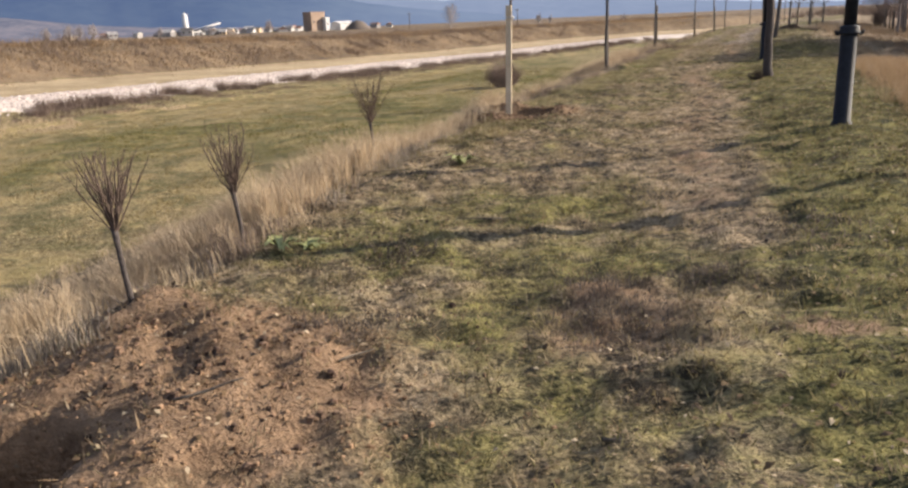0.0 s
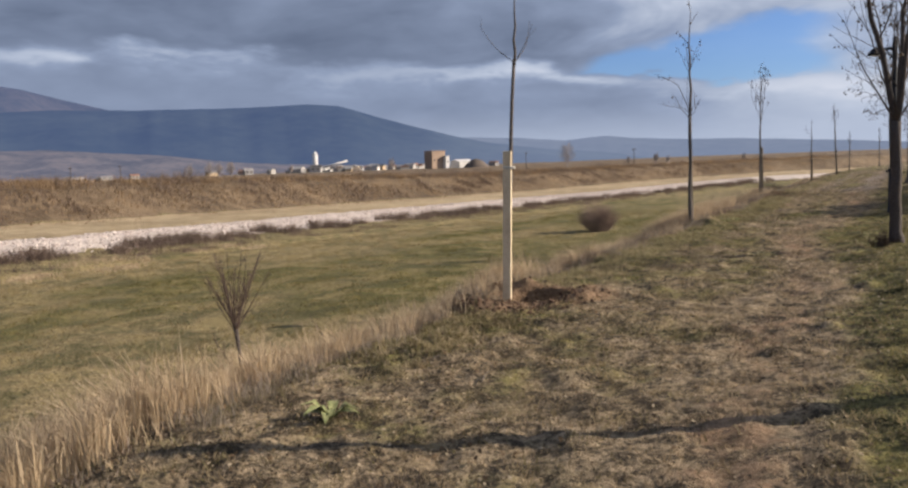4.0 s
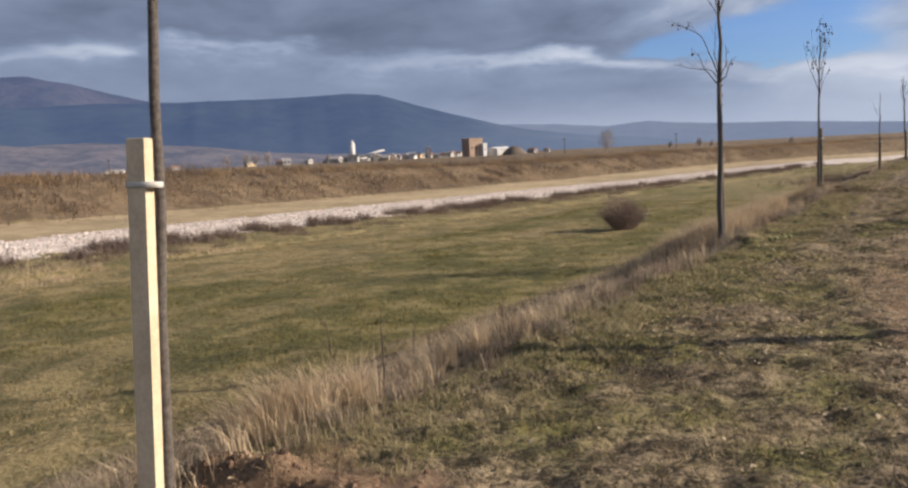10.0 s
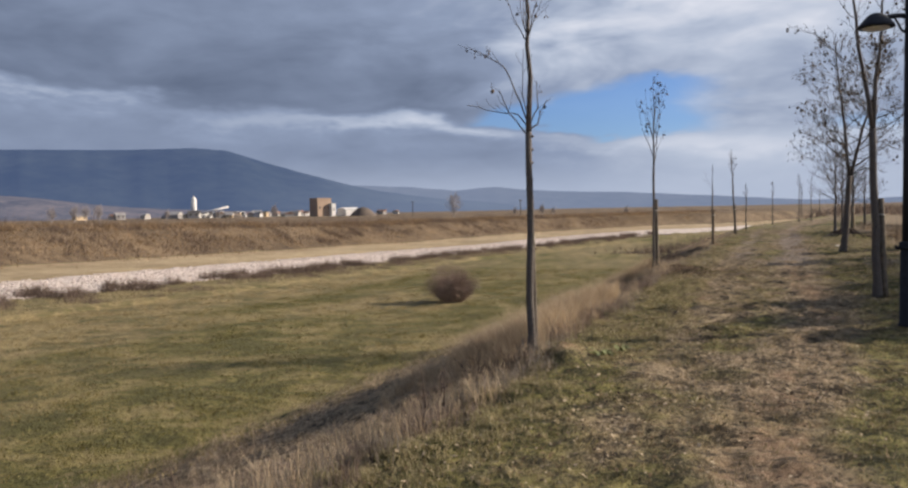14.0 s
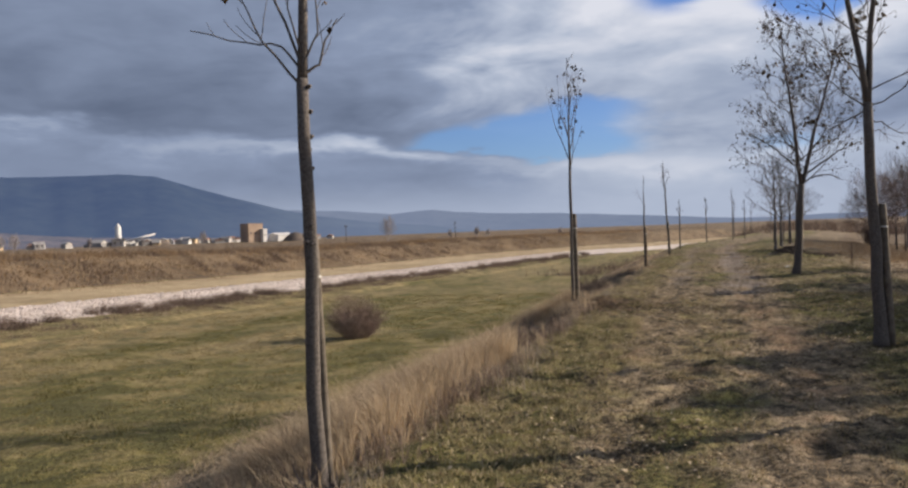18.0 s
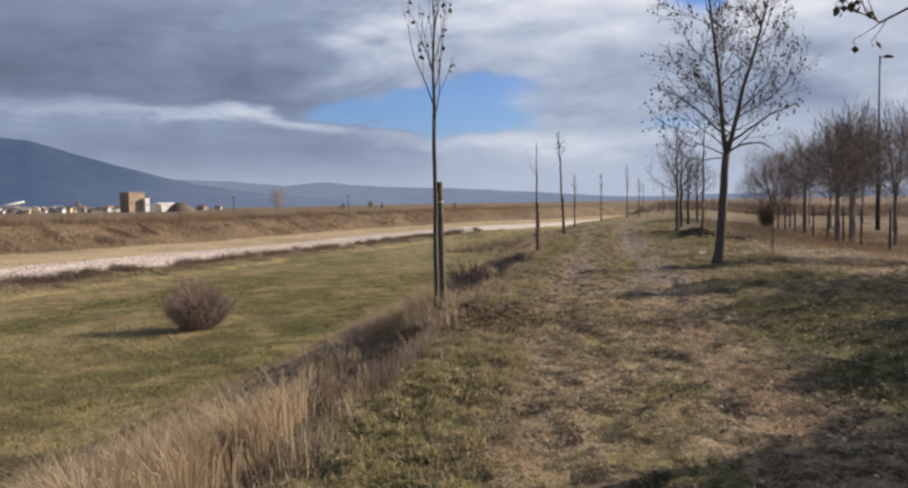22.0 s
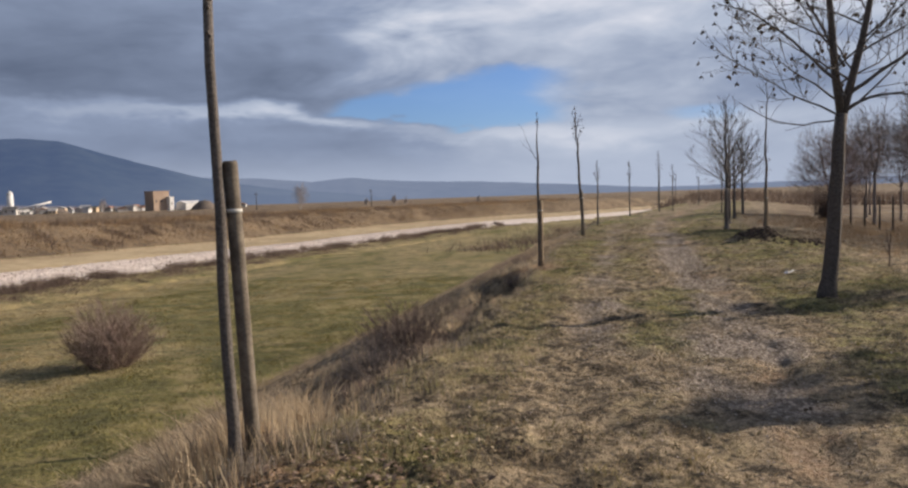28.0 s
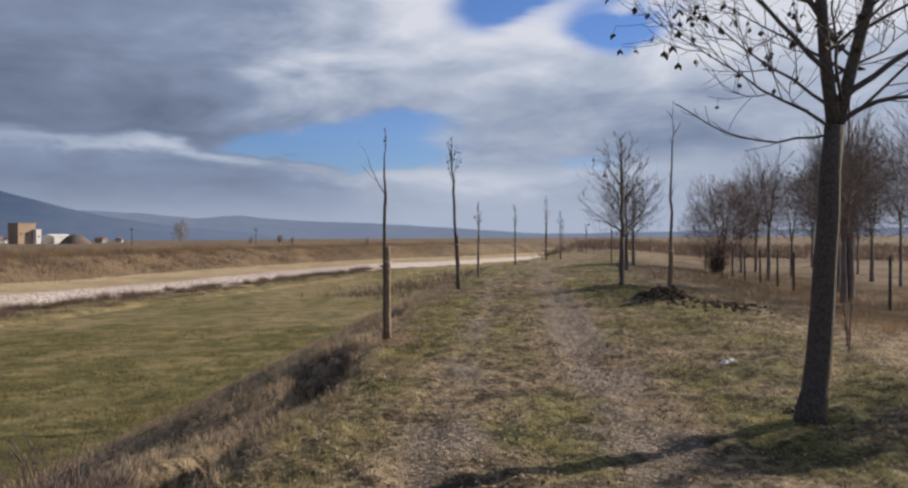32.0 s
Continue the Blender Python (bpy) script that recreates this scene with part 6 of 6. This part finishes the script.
def stalk(u, v, h, seed, lean, label):
    rng = random.Random(seed)
    root = thing("dead_stalk", at(u, v), label, "stalk", "dead stalks")
    g = Geo()
    q = wander((0, 0, -0.05), (lean[0], lean[1], 1), h, 6, rng, 0.09)
    g.tube(q, [0.011, 0.010, 0.009, 0.008, 0.006, 0.005, 0.003], 6)
    twigs(g, q, 0.005, rng, 1, 5, h * 0.22, None, 0, 0, 0.9)
    part("stem", g, M_TWIG, root)


stalk(-1.4, 10.3, 0.85, 61, (-0.5, -0.2), "dead leaning stalk with short side shoots")
stalk(-1.6, 12.0, 0.75, 62, (-0.8, 0.1), "dead leaning stalk with short side shoots")
stalk(-0.9, 15.2, 0.9, 63, (0.05, 0), "dead upright stalk in the dry grass")
stalk(-0.9, 15.8, 0.75, 64, (-0.1, 0.1), "dead upright stalk in the dry grass")
stalk(-0.7, 21.9, 0.55, 65, (0.0, 0.1), "branched dead thistle on the edge")
stalk(-0.6, 22.1, 0.5, 66, (0.1, 0.0), "branched dead thistle on the edge")
for i, (u, v, h) in enumerate(((-1.9, 17.5, 0.6), (-2.2, 18.4, 0.5), (-1.8, 19.3, 0.55), (-2.4, 20.5, 0.5), (-1.0, 23.0, 0.45), (6.0, 45.9, 0.8), (6.1, 46.2, 0.7))):
    stalk(u, v, h, 70 + i, (random.Random(i).uniform(-0.15, 0.15), 0), "thin dead stalk in the dry grass")


# ---------- newly planted stake ----------
def sawn_stake():
    p = Vector((0.981, 13.292, 0))
    p.z = ground(p.x, p.y)
    root = thing("sawn_stake", p, "fresh yellow sawn timber stake in a ring of dug earth", "stake", turn=radians(-12))
    root.matrix_basis = Matrix.Translation(p) @ Matrix.Rotation(radians(-3.6), 4, "X") @ Matrix.Rotation(radians(1.3), 4, "Y") @ Matrix.Rotation(radians(-12), 4, "Z")
    h = 1.76 - p.z
    g = Geo()
    g.box((-0.047, -0.024, -0.25), (0.047, 0.024, h), 0.004)
    part("timber", g, M_WOOD, root, smooth=False)
    g = Geo()
    g.box((-0.050, -0.030, h - 0.20), (0.088, 0.034, h - 0.175), 0.003)
    part("tie", g, M_TIE, root, "white tie band round stake and stem")
    return root


sawn_stake()


# ---------- lamps ----------
def street_lamp(u, v, turn):
    root = thing("street_lamp", at(u, v), "black iron street lamp with thick foot and dome shade", "street lamp", "lamps along the path", turn)
    g = Geo()
    g.tube([(0, 0, z) for z in (-0.1, 0.03, 0.05, 0.98, 1.0)], [0.115, 0.115, 0.095, 0.088, 0.080], 16)
    part("foot", g, M_IRON, root)
    g = Geo()
    g.tube([(0, 0, z) for z in (0.99, 1.0, 1.03, 1.05, 1.08, 1.10)], [0.08, 0.118, 0.118, 0.10, 0.11, 0.07], 16)
    part("collar", g, M_IRON, root)
    for s in (-1, 1):
        g = Geo()
        g.tube([(0.10 * s, 0, 1.0), (0.135 * s, 0, 1.015), (0.135 * s, 0, 1.045)], [0.02, 0.02, 0.02], 8)
        part("lug", g, M_IRON, root)
    g = Geo()
    g.tube([(0, 0, z) for z in (1.08, 2.5, 4.15, 4.22, 4.26)], [0.068, 0.062, 0.056, 0.05, 0.01], 16)
    part("pole", g, M_IRON, root)
    g = Geo()
    g.tube([(0, 0, 3.94), (-0.10, 0, 3.97), (-0.22, 0, 3.97), (-0.30, 0, 3.95)], [0.035, 0.032, 0.03, 0.03], 10)
    g.tube([(0, 0, 3.70), (-0.10, 0, 3.80), (-0.17, 0, 3.95)], [0.015, 0.014, 0.013], 8)
    part("arm", g, M_IRON, root)
    g = Geo()
    g.tube([(-0.38, 0, z) for z in (4.03, 4.02, 3.99, 3.94, 3.88, 3.84, 3.835)], [0.02, 0.06, 0.11, 0.155, 0.205, 0.225, 0.19], 24)
    shade = part("shade", g, M_IRON, root)
    g = Geo()
    g.tube([(-0.38, 0, z) for z in (3.845, 3.82, 3.80)], [0.17, 0.15, 0.05], 20)
    part("glass", g, M_GLASS, shade, "milky lamp glass")
    return root


street_lamp(*UV(4.46, 9.18), radians(-20))
street_lamp(*UV(9.61, 25.08), radians(-20))


def mast():
    x, y = 40.9, 65.3
    root = thing("floodlight_mast", (x, y, ground(x, y)), "tall thin steel mast with a floodlight on top", "mast")
    g = Geo()
    g.tube([(0, 0, z) for z in (-0.2, 5.5, 5.6, 10.2)], [0.13, 0.11, 0.06, 0.05], 10)
    part("pole", g, M_MAST, root)
    g = Geo()
    g.tube([(0, 0, 10.1), (0.5, 0, 10.2)], [0.03, 0.03], 6)
    part("arm", g, M_STEEL, root)
    g = Geo()
    g.box((0.35, -0.15, 10.1), (0.85, 0.15, 10.25), 0.03)
    part("lamp", g, M_IRON, root)


mast()


# ---------- fence ----------
def fence():
    root = thing("fence", at(11.5, 56.0), "row of dark wooden fence posts with thin wires", "fence")
    inv = root.matrix_basis.inverted()
    rng = random.Random(9)
    tops = []
    vv = [50.4, 53.6, 56.8, 60.0, 62.3, 64.6, 67.0, 69.4, 71.5, 74.0, 77.0, 80.0]
    for i, v in enumerate(vv):
        u = 11.45 + 0.03 * (v - 56) + rng.uniform(-0.1, 0.1)
        p = inv @ at(u, v)
        g = Geo()
        ln = rng.uniform(-0.03, 0.03)
        g.tube([p + Vector((0, 0, -0.2)), p + Vector((ln * 0.5, 0, 0.6)), p + Vector((ln, 0, 1.36)), p + Vector((ln, 0, 1.40))], [0.040, 0.038, 0.036, 0.022], 8)
        part("post", g, M_POST, root)
        tops.append(p)
    for h in (0.45, 0.85, 1.25):
        g = Geo()
        for a, b in zip(tops, tops[1:]):
            m = (a + b) / 2 + Vector((0, 0, h - 0.03))
            g.tube([a + Vector((0, 0, h)), m, b + Vector((0, 0, h))], [0.004, 0.004, 0.004], 4, False)
        part("wire", g, M_STEEL, root)


fence()


# ---------- the village across the plain ----------
def polar(az, d):
    return 3.65 + math.sin(radians(az)) * d, 13.6 + math.cos(radians(az)) * d


def house(name, az, d, wide, deep, tall, roof, label, wall, roofmat, windows=2, turn=None, sink=4.0):
    """Walls, a pitched or flat roof and windows."""
    x, y = polar(az, d)
    z = ground(x, y)
    root = thing(name, (x, y, z), label, "building", turn=-radians(az) + 0.6 if turn is None else turn)
    g = Geo()
    g.box((-wide / 2, -deep / 2, -sink), (wide / 2, deep / 2, tall))
    part("wall", g, wall, root, smooth=False)
    g = Geo()
    e = 0.4
    if roof > 0:
        a, b = wide / 2 + e, deep / 2 + e
        g.v = [(-a, -b, tall), (a, -b, tall), (a, b, tall), (-a, b, tall), (-a, 0, tall + roof), (a, 0, tall + roof)]
        g.f = [(0, 1, 5, 4), (2, 3, 4, 5), (0, 4, 3), (1, 2, 5), (3, 2, 1, 0)]
    else:
        g.box((-wide / 2 - 0.2, -deep / 2 - 0.2, tall), (wide / 2 + 0.2, deep / 2 + 0.2, tall + 0.5))
    part("roof", g, roofmat, root, smooth=False)
    for i in range(windows):
        cx = -wide / 2 + wide * (i + 0.5) / windows
        g = Geo()
        g.box((cx - 0.5, -deep / 2 - 0.06, tall * 0.45), (cx + 0.5, -deep / 2 + 0.1, tall * 0.45 + 1.3))
        part("window", g, M_DARK, root, smooth=False)
    return root


house("block_building", -9.45, 560, 11.2, 9.5, 12.0, 0, "tall ochre block of a grain mill", M_MILL_WALL, M_MILL_WALL, 3)
house("mill_annex", -8.80, 560, 3.2, 9, 8.2, 0, "white stair tower against the ochre block", M_WHITE_WALL, M_WHITE_WALL, 1)
house("white_hall", -7.5, 565, 12, 11, 4.3, 1.5, "low hall with a white roof", M_WHITE_WALL, M_WHITE_WALL, 0)
rv = random.Random(5)
spots = [(rv.gauss(-17.3, 1.6), 4, 9) for _ in range(38)] + [(rv.uniform(-15.6, -10.3), 4, 8) for _ in range(28)] + [(rv.uniform(-34.0, -22.0), 6, 10) for _ in range(9)] + [(-5.2, 6, 9), (-4.2, 6, 9)]
for az, lo, hi in spots:
    wide = rv.uniform(lo, hi)
    house("village_house", az, rv.uniform(575, 700), wide, wide * rv.uniform(0.6, 0.9), rv.uniform(1.6, 3.2), rv.uniform(0.9, 2.0), "small village house with a pitched roof", rv.choice((M_WHITE_WALL, M_GREY_WALL, M_ROOF, M_TAN_WALL, M_ROOF, M_GREY_WALL)), rv.choice((M_ROOF, M_RED_ROOF, M_GREY_WALL, M_DARK_ROOF)), 2, turn=rv.uniform(0, 3.1))


def silo():
    x, y = polar(-17.9, 600)
    root = thing("silo_tower", (x, y, ground(x, y)), "tall white cylindrical silo with a conical cap", "silo")
    g = Geo()
    g.tube([(0, 0, -3), (0, 0, 13.0)], [1.9, 1.9], 20)
    part("body", g, M_WHITE_WALL, root)
    g = Geo()
    g.tube([(0, 0, 13.0), (0, 0, 13.3), (0, 0, 15.6), (0, 0, 15.8)], [2.1, 2.0, 0.5, 0.4], 20)
    part("cap", g, M_WHITE_WALL, root)
    x, y = polar(-16.7, 600)
    root = thing("conveyor", (x, y, ground(x, y)), "white inclined conveyor on trestles", "conveyor", turn=radians(17))
    g = Geo()
    g.tube([(-9, 0, 3.0), (11, 0, 7.6)], [0.7, 0.7], 8)
    part("gallery", g, M_WHITE_WALL, root)
    for t in (-6, 0, 6):
        g = Geo()
        g.tube([(t, 0, -4), (t, 0, 5.0 + t * 0.23)], [0.25, 0.25], 6)
        part("trestle", g, M_STEEL, root)


silo()


def spoil_heap(az, d, r, h):
    x, y = polar(az, d)
    root = thing("spoil_heap", (x, y, ground(x, y)), "dark heap of spoil beside the hall", "heap")
    g = Geo()
    pts = [(0, 0, z) for z in (-3, 0, h * 0.5, h * 0.85, h)]
    g.tube(pts, [r * 1.3, r, r * 0.7, r * 0.4, 0.3], 18)
    part("mound", g, M_HEAP, root)


spoil_heap(-6.5, 550, 9, 5.8)
spoil_heap(-15.4, 590, 8, 3.5)

# far single trees and hedges on the plain
for i, (az, d, h) in enumerate(((-0.1, 420, 9.0), (4.2, 470, 2.6), (6.1, 450, 3.6), (6.9, 455, 2.4), (-23.8, 500, 6.5), (-24.6, 505, 6), (-25.2, 510, 6.2), (-26.5, 500, 5.5), (11.9, 400, 2.2), (-12.6, 520, 5.5), (-16.4, 560, 3.4), (-19.6, 560, 3.8))):
    x, y = polar(az, d)
    u, v = UV(x, y)
    root = tree(u, v, "far bare tree on the plain", h * 1.3 + 1.5, h * 0.25, 0.3, 400 + i, limbs=14, reach=h * 0.45, shoots=8, levels=1, leaf_rate=0.0, group="far trees on the plain", name="far_tree", opening=0.6, bark=M_TWIG_HAZE, thin=0.05, stems=2)
    fine_twigs(root, (0, 0, h * 0.8), (h * 0.5, h * 0.5, h * 0.55), 900, h * 0.16, 0.10, M_TWIG_HAZE, 970 + i)
for az in (4.6, -3.0, -34.0, -31.0):
    x, y = polar(az, 430)
    root = thing("power_pole", (x, y, ground(x, y)), "far wooden power pole with a crossarm", "power pole", "far power poles")
    g = Geo()
    g.tube([(0, 0, -2), (0, 0, 8.5)], [0.22, 0.16], 8)
    part("pole", g, M_POST, root)
    g = Geo()
    g.box((-1.0, -0.1, 7.6), (1.0, 0.1, 7.85))
    part("crossarm", g, M_POST, root)


# ---------- small things ----------
def leafy_plant(u, v, size, seed, label):
    rng = random.Random(seed)
    root = thing("leafy_plant", at(u, v), label, "plant", "leafy plants on the edge")
    for i in range(11):
        a = i * 2.4 + rng.uniform(-0.3, 0.3)
        ln = size * rng.uniform(0.6, 1.0)
        d = Vector((math.cos(a), math.sin(a), 0))
        s = Vector((-math.sin(a), math.cos(a), 0)) * ln * 0.16
        g = Geo()
        mid = d * ln * 0.5 + Vector((0, 0, ln * rng.uniform(0.3, 0.6)))
        tip = d * ln + Vector((0, 0, ln * rng.uniform(0.05, 0.45)))
        g.v = [tuple(q) for q in (s * 0.2, s * -0.2, mid - s, mid - Vector((0, 0, ln * 0.06)), mid + s, tip)]
        g.f = [(1, 0, 4, 3), (1, 3, 2), (3, 4, 5), (2, 3, 5)]
        part("leaf", g, M_PLANT, root)


leafy_plant(*UV(0.12, 9.0), 0.26, 81, "rosette of pale green leaves at the edge")
leafy_plant(*UV(-1.25, 5.62), 0.20, 82, "rosette of pale green leaves at the edge")
leafy_plant(*UV(-1.05, 5.7), 0.16, 83, "rosette of pale green leaves at the edge")
leafy_plant(*UV(5.35, 23.3), 0.2, 84, "flattened pale leaves beside a young tree")
leafy_plant(*UV(5.6, 23.55), 0.18, 85, "flattened pale leaves beside a young tree")

# litter
root = thing("paper_scrap", (16.43, 41.36, ground(16.43, 41.36)), "crumpled white scrap of paper in the grass", "litter")
g = Geo()
rng = random.Random(4)
for i in range(5):
    for j in range(5):
        g.v.append(((i - 2) * 0.045, (j - 2) * 0.03, 0.02 + rng.uniform(0, 0.06)))
for i in range(4):
    for j in range(4):
        g.f.append((i * 5 + j, i * 5 + j + 5, i * 5 + j + 6, i * 5 + j + 1))
part("sheet", g, M_PAPER, root, smooth=False)

# fallen twigs on the turf
rng = random.Random(12)
for u, v, ln in ((2.35, 5.9, 0.35), (2.15, 2.3, 0.3), (2.5, 3.0, 0.22), (3.8, 2.6, 0.2), (1.6, 9.5, 0.3)):
    root = thing("fallen_twig", at(u, v, 0.01), "pale dry twig lying on the turf", "twig", "fallen twigs")
    g = Geo()
    a = rng.uniform(0, 6.28)
    q = wander((0, 0, 0.012), (math.cos(a), math.sin(a), 0.08), ln, 5, rng, 0.15)
    g.tube(q, [0.008, 0.007, 0.006, 0.005, 0.004, 0.003], 5)
    part("stem", g, M_OLDWOOD, root)
